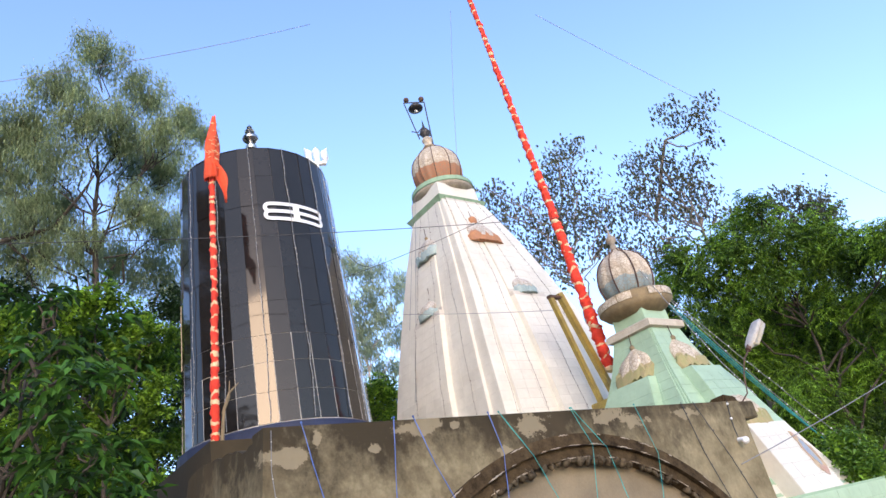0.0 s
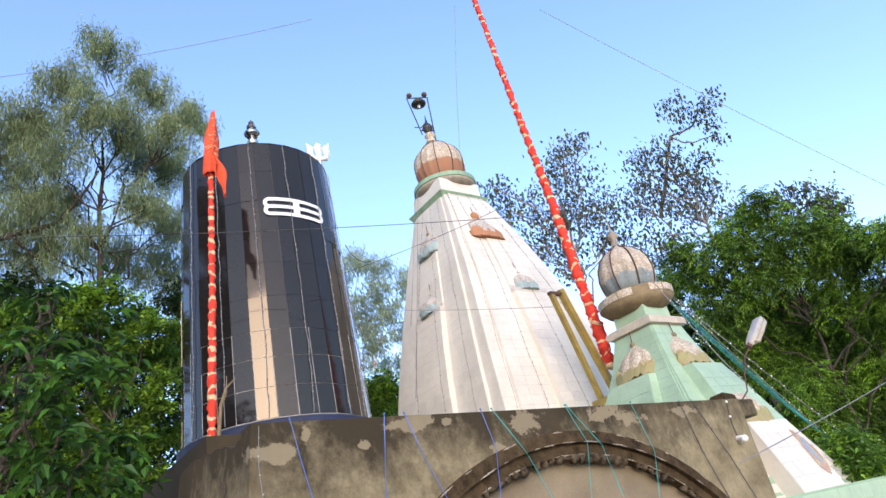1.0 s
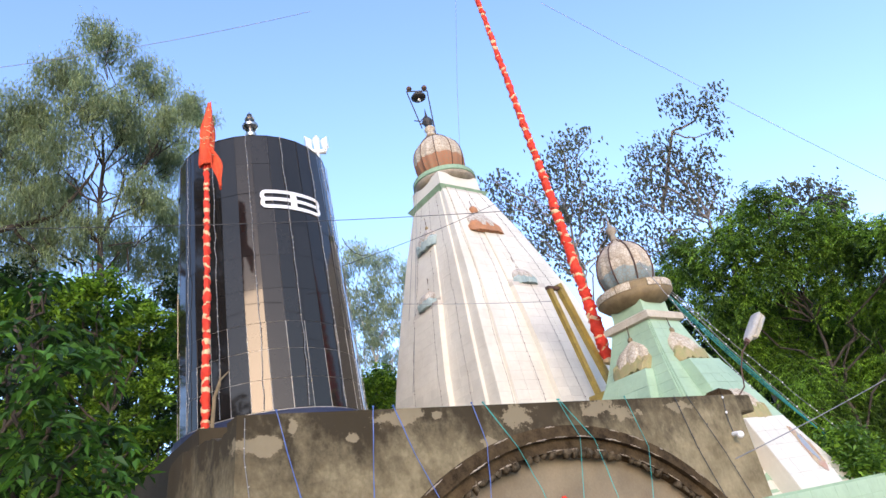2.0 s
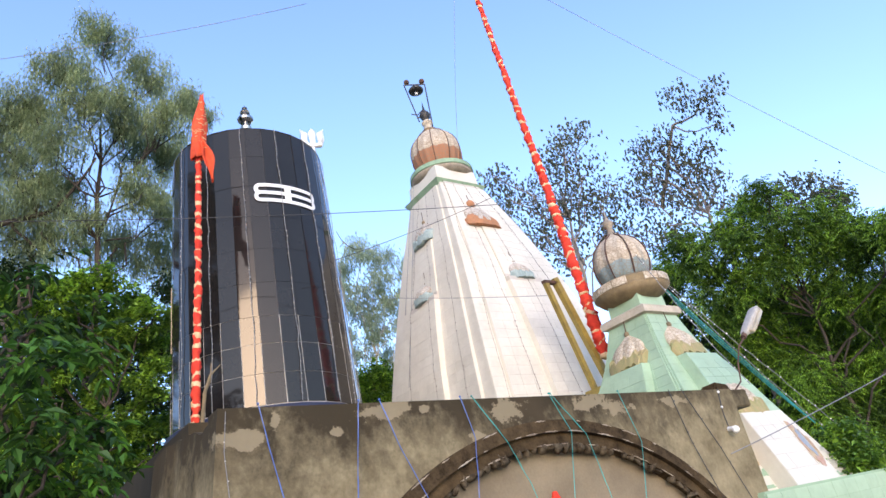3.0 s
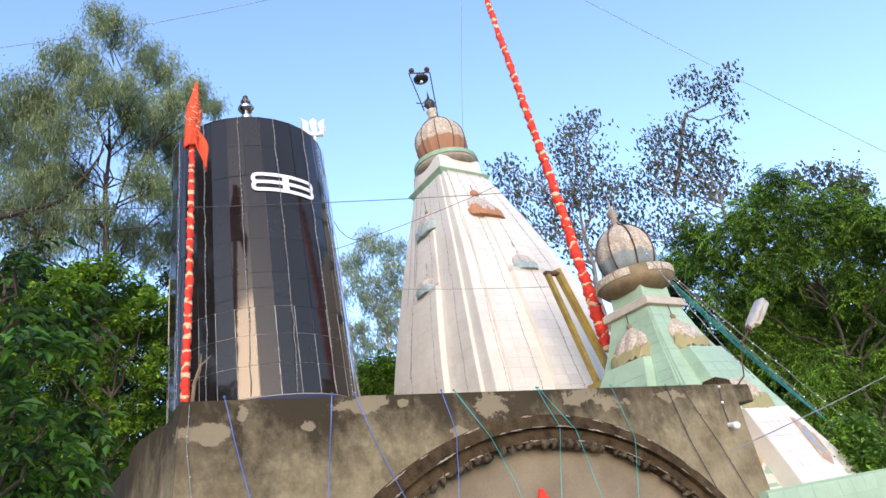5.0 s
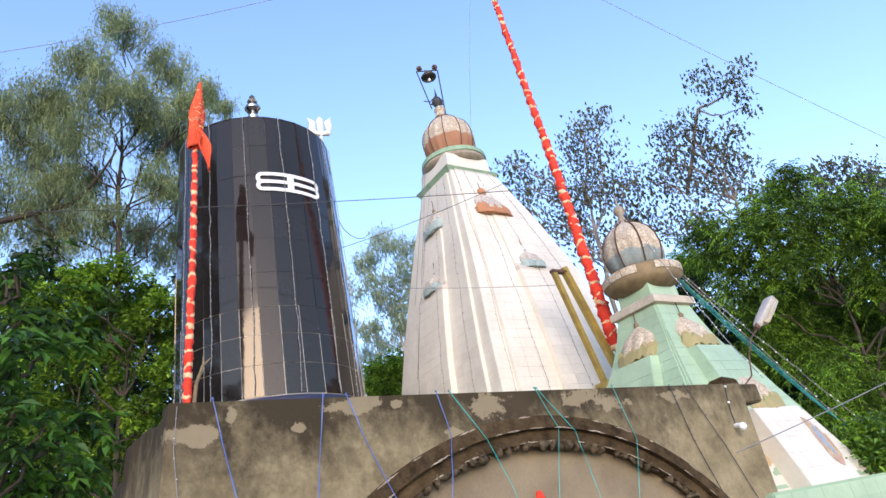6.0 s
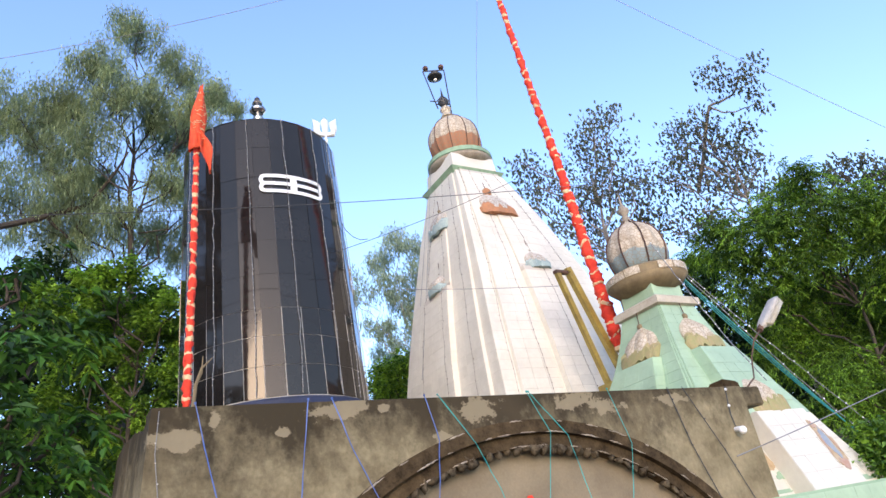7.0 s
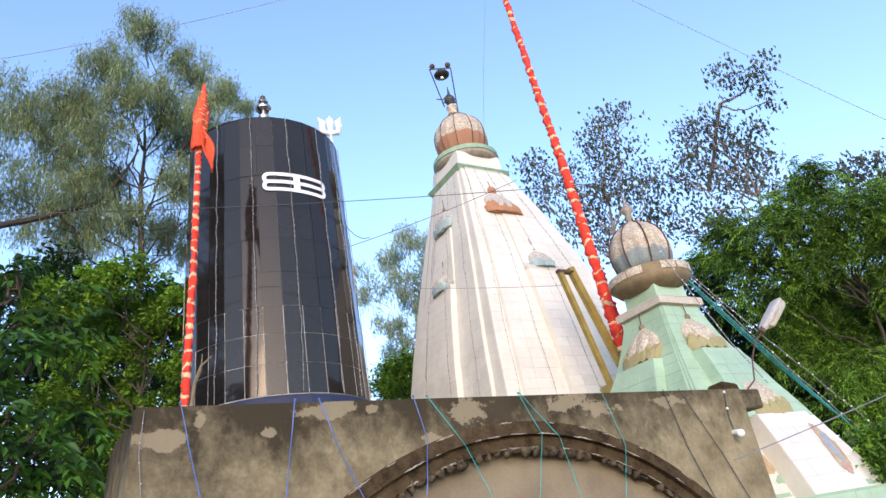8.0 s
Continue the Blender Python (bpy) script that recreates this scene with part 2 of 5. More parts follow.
L_BUSH = leaf_mat("bush_leaf", (0.022, 0.075, 0.006), (0.35, 0.59, 0.048), trans=0.35)
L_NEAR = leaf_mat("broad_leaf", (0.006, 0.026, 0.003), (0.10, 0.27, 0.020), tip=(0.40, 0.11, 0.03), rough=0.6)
# gum leaf lightened: the haze of distance is put into its colour
L_HAZE = leaf_mat("hazed_gum_leaf", (0.19, 0.26, 0.155), (0.40, 0.47, 0.30), trans=0.4)
L_PEEP = leaf_mat("peepal_leaf", (0.055, 0.064, 0.042), (0.16, 0.17, 0.10), tip=(0.16, 0.07, 0.04), rough=0.75)
L_GREEN = leaf_mat("neem_leaf", (0.006, 0.028, 0.003), (0.30, 0.54, 0.036), rough=0.6, trans=0.36)
# leaf colour darkened to stand for shade deep among the trees
L_DARK = leaf_mat("shade_darkened_leaf", (0.006, 0.020, 0.003), (0.032, 0.077, 0.010))


# ---- mesh helpers ----
def part(name, bm, material, parent, label="", smooth=False):
    me = bpy.data.meshes.new(name)
    bmesh.ops.recalc_face_normals(bm, faces=bm.faces)
    if smooth:
        for f in bm.faces:
            f.smooth = True
    bm.to_mesh(me)
    bm.free()
    for one in (material if isinstance(material, (list, tuple)) else [material]):
        me.materials.append(one)
    ob = new(name, me)
    if parent:
        ob.parent = parent
    if label:
        tagged(ob, label)
    return ob


def thing(name, label, category, group="", at=(0, 0, 0), kind=""):
    e = new(name)
    e.empty_display_size = 0.1
    e.location = at
    return tagged(e, label, category, group, kind)


def local(parent, ob):
    """Keep a part's world place under a thing that stands off the origin."""
    ob.matrix_parent_inverse = Matrix.Translation(parent.location).inverted()
    return ob


def box(bm, x0, x1, y0, y1, z0, z1, bevel=0.0):
    v = [bm.verts.new((x, y, z)) for z in (z0, z1) for x, y in ((x0, y0), (x1, y0), (x1, y1), (x0, y1))]
    fs = [bm.faces.new([v[i] for i in q]) for q in ((3, 2, 1, 0), (4, 5, 6, 7), (0, 1, 5, 4), (1, 2, 6, 5), (2, 3, 7, 6), (3, 0, 4, 7))]
    if bevel:
        es = list({e for f in fs for e in f.edges})
        bmesh.ops.bevel(bm, geom=es, offset=bevel, segments=2, affect="EDGES")
    return bm


def loft(bm, rings, cap=True):
    rows = [[bm.verts.new(p) for p in r] for r in rings]
    k = len(rows[0])
    for a, b in zip(rows, rows[1:]):
        for i in range(k):
            bm.faces.new((a[i], a[(i + 1) % k], b[(i + 1) % k], b[i]))
    if cap:
        bm.faces.new(rows[0][::-1])
        bm.faces.new(rows[-1])
    return bm


def lathe(bm, cx, cy, prof, n=32, turn=0.0):
    return loft(bm, [[(cx + r * math.cos(turn + 2 * math.pi * i / n), cy + r * math.sin(turn + 2 * math.pi * i / n), z) for i in range(n)] for r, z in prof])


def tube(bm, pts, radii, sides=6):
    pts = [Vector(p) for p in pts]
    if not isinstance(radii, (list, tuple)):
        radii = [radii] * len(pts)
    rings = []
    ref = Vector((0.31, 0.17, 0.93))
    for i, p in enumerate(pts):
        d = (pts[min(i + 1, len(pts) - 1)] - pts[max(i - 1, 0)]).normalized()
        if abs(d.dot(ref)) > 0.97:
            ref = Vector((0.9, 0.3, 0.1))
        a = d.cross(ref).normalized()
        b = d.cross(a)
        rings.append([p + radii[i] * (math.cos(2 * math.pi * k / sides) * a + math.sin(2 * math.pi * k / sides) * b) for k in range(sides)])
    return loft(bm, rings)


def sag(a, b, drop, n=16):
    a, b = Vector(a), Vector(b)
    return [a.lerp(b, i / n) - Vector((0, 0, drop * 4 * (i / n) * (1 - i / n))) for i in range(n + 1)]


def ball(bm, c, r, u=8, v=6, sz=1.0):
    bmesh.ops.create_uvsphere(bm, u_segments=u, v_segments=v, radius=r, matrix=Matrix.Translation(c) @ Matrix.Diagonal((1, 1, sz, 1)))
    return bm


def interp(prof, z):
    for (z0, w0), (z1, w1) in zip(prof, prof[1:]):
        if z <= z1:
            return w0 + (w1 - w0) * (z - z0) / (z1 - z0)
    return prof[-1][1]


# ---- ground ----
bm = bmesh.new()
N = 40
vs = [[bm.verts.new((0 + s * 900 * abs(s) ** 2, 5 + t * 900 * abs(t) ** 2, 0.0)) for s in [i / N * 2 - 1 for i in range(N + 1)]] for t in [j / N * 2 - 1 for j in range(N + 1)]]
for j in range(N):
    for i in range(N):
        bm.faces.new((vs[j][i], vs[j][i + 1], vs[j + 1][i + 1], vs[j + 1][i]))
tagged(part("ground", bm, M_GROUND, None), "dusty beige bare earth of the temple yard", "ground", kind="structure")

# ---- gate wall with the segmental arch ----
WX0, WX1, WY, WT = 1.60, 8.16, 4.97, 2.83
AX, AZ, AR = 4.86, -0.78, 3.35
gate = thing("gate_wall", "mould-streaked cement gate wall with a wide segmental arch", "wall", kind="structure")


def arc(r, x):
    return AZ + math.sqrt(max(r * r - (x - AX) ** 2, 0))


def arch_wall(bm, r, half, y0, y1, x0, x1, top, n=48):
    """A wall with a segmental opening of radius r, half wide at its jambs."""
    outline = [(x0, 0.0), (x0, top), (x1, top), (x1, 0.0), (AX + half, 0.0)]
    outline += [(AX + half - 2 * half * i / n, arc(r, AX + half - 2 * half * i / n)) for i in range(n + 1)]
    outline += [(AX - half, 0.0)]
    tops = [AX - half + 2 * half * i / n for i in range(n + 1)]
    for y, flip in ((y0, 1), (y1, -1)):
        def quad(pts):
            bm.faces.new([bm.verts.new((x, y, z)) for x, z in pts][::flip])
        quad([(x0, 0), (AX - half, 0), (AX - half, top), (x0, top)])
        quad([(AX + half, 0), (x1, 0), (x1, top), (AX + half, top)])
        for a, b in zip(tops, tops[1:]):
            quad([(a, arc(r, a)), (b, arc(r, b)), (b, top), (a, top)])
    for (xa, za), (xb, zb) in zip(outline, outline[1:] + outline[:1]):
        bm.faces.new([bm.verts.new(p) for p in ((xa, y0, za), (xa, y1, za), (xb, y1, zb), (xb, y0, zb))])
    bmesh.ops.remove_doubles(bm, verts=bm.verts, dist=0.0005)
    return bm


bm = arch_wall(bmesh.new(), AR - 0.02, 2.78, WY, WY + 0.23, WX0, WX1, WT)
part("wall_body", bm, M_WALL, gate)


def arch_ring(bm, r0, r1, y0, y1, half_angle=0.98, n=64):
    rings = []
    for i in range(n + 1):
        a = math.pi / 2 + half_angle - 2 * half_angle * i / n
        c, s = math.cos(a), math.sin(a)
        rings.append([(AX + r0 * c, y0, AZ + r0 * s), (AX + r1 * c, y0 + 0.015, AZ + r1 * s), (AX + r1 * c, y1, AZ + r1 * s), (AX + r0 * c, y1, AZ + r0 * s)])
    return loft(bm, rings)


part("outer_moulding", arch_ring(bmesh.new(), 3.24, 3.36, WY - 0.05, WY + 0.2), M_MOULD, gate, "cement arch moulding streaked with soot")
part("inner_moulding", arch_ring(bmesh.new(), 3.12, 3.238, WY + 0.0, WY + 0.22), M_MOULD, gate, "sooty recessed moulding under the arch")
M_CHIP = mat("chipped_pale_lime", (0.40, 0.34, 0.25), (0.16, 0.12, 0.08), rough=0.95, scale=14, fine=60, bump=0.4)
rc = random.Random(61)
for r, y in ((3.352, WY - 0.037), (3.242, WY - 0.052), (3.128, WY - 0.002)):
    a = -0.80
    while a < 0.80:
        span = rc.uniform(0.012, 0.075)
        rings = []
        for i in range(9):
            t = math.pi / 2 - a - span * i / 8
            w = 0.0065 * math.sin(math.pi * (i + 0.3) / 8.6) * rc.uniform(0.5, 1.4) + 0.0008
            q = r + rc.uniform(-0.004, 0.004)
            rings.append([(AX + (q + du * w) * math.cos(t), y + dv * w, AZ + (q + du * w) * math.sin(t)) for du, dv in ((-1, 0), (0, -0.8), (1, 0), (0, 0.8))])
        part("chipped_edge", loft(bmesh.new(), rings), M_CHIP, gate)
        a += span + rc.uniform(0.01, 0.16)
proto = None
for i in range(58):
    if i in (9, 10, 23, 37, 44):
        continue
    a = math.pi / 2 + 0.95 - 1.9 * i / 57
    if proto is None:
        bm = bmesh.new()
        ball(bm, (0, 0, 0), 0.041, 8, 6)
        for v in bm.verts:
            v.co *= 1 + 1.1 * noise.noise(v.co * 40)
        proto = part("arch_bead", bm, M_BEAD, gate, smooth=True)
        ob = proto
    else:
        ob = new("arch_bead", proto.data)
        ob.parent = gate
    ob.location = (AX + 3.105 * math.cos(a), WY + 0.03, AZ + 3.105 * math.sin(a))
    ob.rotation_euler = (i * 1.3, -a, i)
    ob.scale = [random.uniform(0.5, 1.5) for _ in range(3)]
part("tympanum", box(bmesh.new(), AX - 3.0, AX + 3.0, WY + 0.13, WY + 0.21, 0.0, 2.6), M_SOFFIT, gate, "cream plaster infill of the arch")
# the overhanging end of the coping, and the lump of mortar on it
part("coping_end", box(bmesh.new(), WX1 - 0.004, WX1 + 0.38, WY + 0.02, WY + 0.55, 2.60, WT - 0.003, 0.015), M_WALL, gate)
bm = box(bmesh.new(), -0.17, 0.16, -0.11, 0.11, -0.03, 0.085, 0.02)
for v in bm.verts:
    v.co += Vector((noise.noise(v.co * 9), noise.noise(v.co * 9 + Vector((5, 0, 0))), 0.6 * noise.noise(v.co * 7))) * 0.03
lump = part("mortar_lump", bm, M_MOULD, gate, "black mould-covered lump of mortar")
lump.location = (8.10, WY + 0.16, WT + 0.01)
# side return, leaning out a little, its top broken away behind the corner
rings = []
for i in range(27):
    y = WY + 0.002 + 2.03 * i / 26
    top = interp([(4.97, WT - 0.002), (5.16, 2.77), (5.36, 2.76), (5.74, 2.83), (6.2, 2.88), (6.6, 2.91), (6.85, 2.85), (7.02, 2.60)], y) + (0.035 * noise.noise(Vector((y * 6, 2.0, 0))) if i else 0.0)
    bulge = 0.018 * noise.noise(Vector((y * 4, 7.0, 0)))
    rings.append([(1.60 - 0.10 * WT + bulge, y, 0.0), (1.60 - 0.10 * (WT - 1.4) + bulge, y, 1.4), (1.60 + bulge * (i > 0), y, top), (1.78, y, top), (1.78, y, 0.0)])
part("side_wall", loft(bmesh.new(), rings), M_WALL, gate)
# roof and hall behind the gate
hall = thing("temple_hall", "plain flat-roofed cement hall that carries the towers", "hall", kind="structure")
part("hall_body", box(bmesh.new(), 2.05, 8.0, 5.72, 14.2, 0.0, 2.55), M_WALL, hall)
part("roof_slab", box(bmesh.new(), 1.80, 8.02, 5.205, 14.3, 2.60, 2.72), M_WALL, hall)
part("tower_podium", box(bmesh.new(), 2.4, 6.9, 8.6, 13.9, 2.72, 3.66), M_WALL, hall)

# ---- black tower ----
BX, BY = 4.60, 11.50
B_PROF = [(3.9, 1.64), (4.65, 1.615), (5.7, 1.59), (6.7, 1.565), (8.05, 1.525), (9.44, 1.485), (9.6, 1.48)]
lingam = thing("black_tower", "tall black tapering tower clad in glossy composite panels", "tower", at=(0, 0, 0))
K = 31
B_TURN = radians(-112.75)
LEAN_OF = [random.uniform(-1.1, 1.1) for _ in range(K)]
part("core", lathe(bmesh.new(), BX, BY, [(interp(B_PROF, z) - 0.012, z) for z in (5.735, 6.7, 7.6, 9.57)], K, B_TURN), M_DARK, lingam)
part("sealed_core", lathe(bmesh.new(), BX, BY, [(interp(B_PROF, z) - 0.010, z) for z in (3.68, 3.9, 4.24, 4.65, 4.75, 5.25, 5.70, 5.734)], K, B_TURN), M_SEAL, lingam, "pale sealant behind the lower panels")
ROWS_Z = [4.24, 4.75, 5.25, 5.73, 6.35, 7.0, 7.65, 8.3, 8.95, 9.6]
for r, (z0, z1) in enumerate(zip(ROWS_Z, ROWS_Z[1:])):
    g = 0.008 if z1 < 5.8 else 0.005
    w0, w1 = interp(B_PROF, z0), interp(B_PROF, z1)
    da = math.pi / K
    bm = bmesh.new()
    h0, h1 = w0 * math.sin(da) - g / 2, w1 * math.sin(da) - g / 2
    a0, a1 = w0 * math.cos(da), w1 * math.cos(da)
    zz0, zz1 = z0 + g / 2, z1 - g / 2
    loft(bm, [[(a0 - 0.012, -h0, zz0), (a0, -h0, zz0), (a0, h0, zz0), (a0 - 0.012, h0, zz0)], [(a1 - 0.012, -h1, zz1), (a1, -h1, zz1), (a1, h1, zz1), (a1 - 0.012, h1, zz1)]])
    first = None
    for i in range(K):
        if first is None:
            first = part("panel", bm, M_PANEL, lingam)
            ob = first
        else:
            ob = new("panel", first.data)
            ob.parent = lingam
        ob.matrix_basis = pose(BX, BY, 0, 0, 0, math.degrees(B_TURN) + 360 * (i + 0.5) / K) @ pose(0, 0, 0, 0, random.uniform(-0.06, 0.06), LEAN_OF[i] * (0.5 if z0 > 5.7 else 0.3) + random.uniform(-0.12, 0.12))
for i in range(K):
    a = B_TURN + 2 * math.pi * i / K
    top = 5.73 if i % 3 else 5.25
    part("sealant_bead", tube(bmesh.new(), [(BX + (interp(B_PROF, z) + 0.002) * math.cos(a), BY + (interp(B_PROF, z) + 0.002) * math.sin(a), z) for z in (4.24, 4.75, 5.25, top)][:4 if top > 5.3 else 3], 0.0035, 5), M_SEAL, lingam)
part("top_cap", lathe(bmesh.new(), BX, BY, [(1.47, 9.58), (1.485, 9.612), (1.2, 9.80), (0.6, 9.98), (0.12, 10.05)], K, B_TURN), M_PANEL, lingam)
part("plinth", lathe(bmesh.new(), BX, BY, [(1.74, 3.66), (1.72, 4.18), (1.66, 4.22)], K, B_TURN), M_BLUE, lingam, "blue painted steel plinth")
kalash = part("kalash", lathe(bmesh.new(), BX + 0.01, BY, [(0.072, 9.95), (0.072, 10.60), (0.104, 10.66), (0.120, 10.72), (0.104, 10.76), (0.056, 10.79), (0.056, 10.82), (0.112, 10.85), (0.164, 10.91), (0.172, 10.95), (0.152, 10.99), (0.080, 11.04), (0.048, 11.06), (0.048, 11.08), (0.100, 11.10), (0.112, 11.13), (0.088, 11.17), (0.040, 11.19), (0.040, 11.21), (0.060, 11.23), (0.056, 11.26), (0.016, 11.29), (0.003, 11.34)], 28), M_STEEL, lingam, "polished steel pot finial")

# white tilak mark, bent round the tower
TA = math.atan2(9.93 - BY, 4.95 - BX) - 0.16


def on_tower(bm, segs, z_off=0.0, proud=0.02, width=0.05):
    """A flat band that follows the tower's skin along (angle, height) points."""
    rings = []
    for i, (a, z) in enumerate(segs):
        (a0, z0), (a1, z1) = segs[max(i - 1, 0)], segs[min(i + 1, len(segs) - 1)]
        r = interp(B_PROF, z)
        du, dz = (a1 - a0) * r, z1 - z0
        q = math.hypot(du, dz) or 1
        nu, nz = -dz / q * width / 2, du / q * width / 2
        ring = []
        for sgn, pr in ((1, 0.004), (1, proud), (-1, proud), (-1, 0.004)):
            aa, zz = a + sgn * nu / r, z + sgn * nz
            rr = interp(B_PROF, zz) + pr
            ring.append((BX + rr * math.cos(aa), BY + rr * math.sin(aa), zz))
        rings.append(ring)
    return loft(bm, rings)


tilak = thing("tilak_mark", "white three-barred painted emblem fixed to the black tower", "emblem")
TZ, TH, TW = 8.15, 0.16, 0.56
for k in (-1, 0, 1):
    part("bar", on_tower(bmesh.new(), [(TA + (i / 12 - 0.5) * 2 * (TW - 0.05) / 1.53, TZ + k * TH) for i in range(13)], width=0.07), M_WHITE, tilak)
for sgn in (-1, 1):
    for k in (-1, 1):
        pts = []
        for i in range(9):
            b = math.pi / 2 - math.pi * i / 8
            pts.append((TA + sgn * (TW - 0.05 + 0.075 * math.cos(b)) / 1.53, TZ + k * TH / 2 + TH / 2 * math.sin(b)))
        part("loop", on_tower(bmesh.new(), pts, width=0.07), M_WHITE, tilak)
part("centre_disc", on_tower(bmesh.new(), [(TA, TZ - TH - 0.0), (TA, TZ - 0.08), (TA, TZ), (TA, TZ + 0.08), (TA, TZ + TH)], width=0.12, proud=0.026), M_WHITE, tilak)

# steel trident on the tower's rim
trident = thing("trident", "polished steel trident on a rod at the black tower's rim", "trident")
part("rod", tube(bmesh.new(), [(5.93, 11.06, 9.6), (5.93, 11.06, 10.25)], 0.028, 8), M_SILVER, trident)
tx = Vector((0.947, -0.32, 0))
tc = Vector((5.93, 11.06, 10.25))
for off in (-1, 0, 1):
    base = tc + tx * off * 0.02
    pts = [base, base + tx * off * 0.12 + Vector((0, 0, 0.02)), base + tx * off * 0.165 + Vector((0, 0, 0.15)), base + tx * off * 0.15 + Vector((0, 0, 0.30)), base + tx * off * 0.235 + Vector((0, 0, 0.44))] if off else [base, base + Vector((0, 0, 0.2)), base + Vector((0, 0, 0.36)), base + Vector((0, 0, 0.47))]
    part("prong", tube(bmesh.new(), pts, [0.045, 0.07, 0.075, 0.082, 0.006] if off else [0.055, 0.07, 0.085, 0.006], 8), M_SILVER, trident)
part("crossbar", tube(bmesh.new(), [tc - tx * 0.15, tc + tx * 0.15], 0.04, 8), M_SILVER, trident)

# ---- white tower ----
CX, CY = 9.42, 10.98
W_PROF = [(0.0, 2.35), (3.0, 2.06), (4.9, 1.79), (5.64, 1.65), (6.6, 1.445), (7.3, 1.27), (8.2, 1.03), (9.0, 0.78), (9.42, 0.65)]
PLAIN = [(1.0, 0.0), (1.0, 0.93), (0.965, 0.93), (0.965, 0.965)]
CORNER = [(1.0, 0.0), (1.0, 0.79), (0.958, 0.79), (0.958, 0.958)]


def star(w, z, cx, cy, corner=CORNER):
    """The stepped square plan of the towers."""
    half = corner + [(y, x) for x, y in corner[:0:-1]]
    half = [p for i, p in enumerate(half) if p != half[i - 1]]
    pts = []
    for q in range(4):
        c, s = math.cos(q * math.pi / 2), math.sin(q * math.pi / 2)
        pts += [(cx + w * (x * c - y * s), cy + w * (x * s + y * c), z) for x, y in half]
    return pts


shikhara = thing("white_tower", "tall white tiled temple spire with stepped corners", "tower")
ZS = [0.0, 2.0, 3.0, 4.0, 4.9, 5.64, 6.1, 6.6, 7.0, 7.3, 7.8, 8.2, 8.6, 9.0, 9.42]
part("body", loft(bmesh.new(), [star(interp(W_PROF, z), z, CX, CY) for z in ZS]), M_GROUT, shikhara)


def buttress(zt, half0, half1, out, cx, cy, prof, q, z0=0.0):
    """The raised middle strip of a face, from the base to the canopy at zt."""
    rings = []
    for i in range(25):
        z = z0 + (zt - z0) * i / 24
        w, h = interp(prof, z) - 0.003, half0 + (half1 - half0) * i / 24
        ring = [(w * 0.9, -h), (w + out, -h), (w + out, h), (w * 0.9, h)]
        c, s = math.cos(q), math.sin(q)
        rings.append([(cx + x * c - y * s, cy + x * s + y * c, z) for x, y in ring])
    return loft(bmesh.new(), rings)


def canopy(cx, cy, prof, q, zt, half, out, thg, cap_mat, skirt_mat, brick=0.0, along=0.0):
    """A little domed canopy over a raised strip: ribbed half-dome, scalloped skirt, bare brick where render has gone, iron spike."""
    w = interp(prof, zt)
    c, s = math.cos(q), math.sin(q)

    def put(pts):
        return [(cx + x * c - (y + along) * s, cy + x * s + (y + along) * c, z) for x, y, z in pts]

    hgt = half * 1.3

    def skin(z):
        return interp(prof, z)

    # ribbed onion half, pressed against the sloping face
    rings = []
    for f in (0.0, 0.12, 0.28, 0.45, 0.62, 0.78, 0.90, 1.0):
        r = half * (0.94, 1.0, 1.0, 0.93, 0.76, 0.46, 0.24, 0.10)[(0.0, 0.12, 0.28, 0.45, 0.62, 0.78, 0.90, 1.0).index(f)]
        z = zt + hgt * f
        ring = []
        for k in range(25):
            a = -math.pi / 2 + math.pi * k / 24
            rr = r * (0.86 + 0.14 * abs(math.sin(a * 4.0)))
            ring.append((skin(z) - 0.03 + (out + 0.05) * (rr / half) * math.cos(a) + 0.03 * math.cos(a), rr * math.sin(a), z))
        ring.append((skin(z) - 0.10, 0, z))
        rings.append(put(ring))
    cap = part("canopy", loft(bmesh.new(), rings), cap_mat, thg)
    # ragged skirt, flat-fronted, its upper edge in pointed scallops
    rings = []
    for j, (zz, grow, deep) in enumerate(((-0.13, 0.92, 0.5), (-0.12, 1.0, 0.95), (0.03, 1.08, 1.05), (0.08, 0.98, 0.8)) if not brick else ((-0.12, 1.0, 0.6), (-0.11, 1.14, 0.9), (0.03, 1.14, 1.0), (0.09, 0.92, 0.95))):
        ring = []
        for k in range(41):
            a = -math.pi / 2 + math.pi * k / 40
            sc = (0.0, 0.0, 0.05, 0.05)[j] * (abs(math.sin(a * 2.5 + 0.4)) - 0.3) - (0.012, 0.012, 0.0, 0.0)[j] * (abs(math.cos(a * 3.0)) - 0.5)
            rag = ((0.06, 0.06, 0.11, 0.11) if not brick else (0.02, 0.02, 0.05, 0.05))[j] * noise.noise(Vector((k * 0.55 + q * 5, zt * 3, j // 2)))
            z = zt + zz * half / 0.36 + (sc + rag) * half / 0.36
            flat = max(0.0, math.cos(a)) ** 0.55
            ring.append((skin(z) - 0.03 + (out * 0.95 + 0.07) * deep * flat, half * grow * math.sin(a), z))
        ring.append((skin(zt) - 0.12, 0, zt + zz))
        rings.append(put(ring))
    part("canopy_skirt", loft(bmesh.new(), rings), M_BRICK if brick else skirt_mat, cap)
    part("spike", tube(bmesh.new(), put([(skin(zt + hgt) + 0.02, 0, zt + hgt), (skin(zt + hgt) - 0.01, 0, zt + hgt + 0.28)]), 0.008, 5), M_RUST, cap)
    tip = put([(skin(zt + hgt) + 0.015, 0, zt + hgt)])[0]
    part("canopy_knob", ball(bmesh.new(), tip, (0.09 if brick else 0.045) * half / 0.36, 10, 8, 1.2), M_BRICK if brick else M_OCHRE, cap, smooth=True)


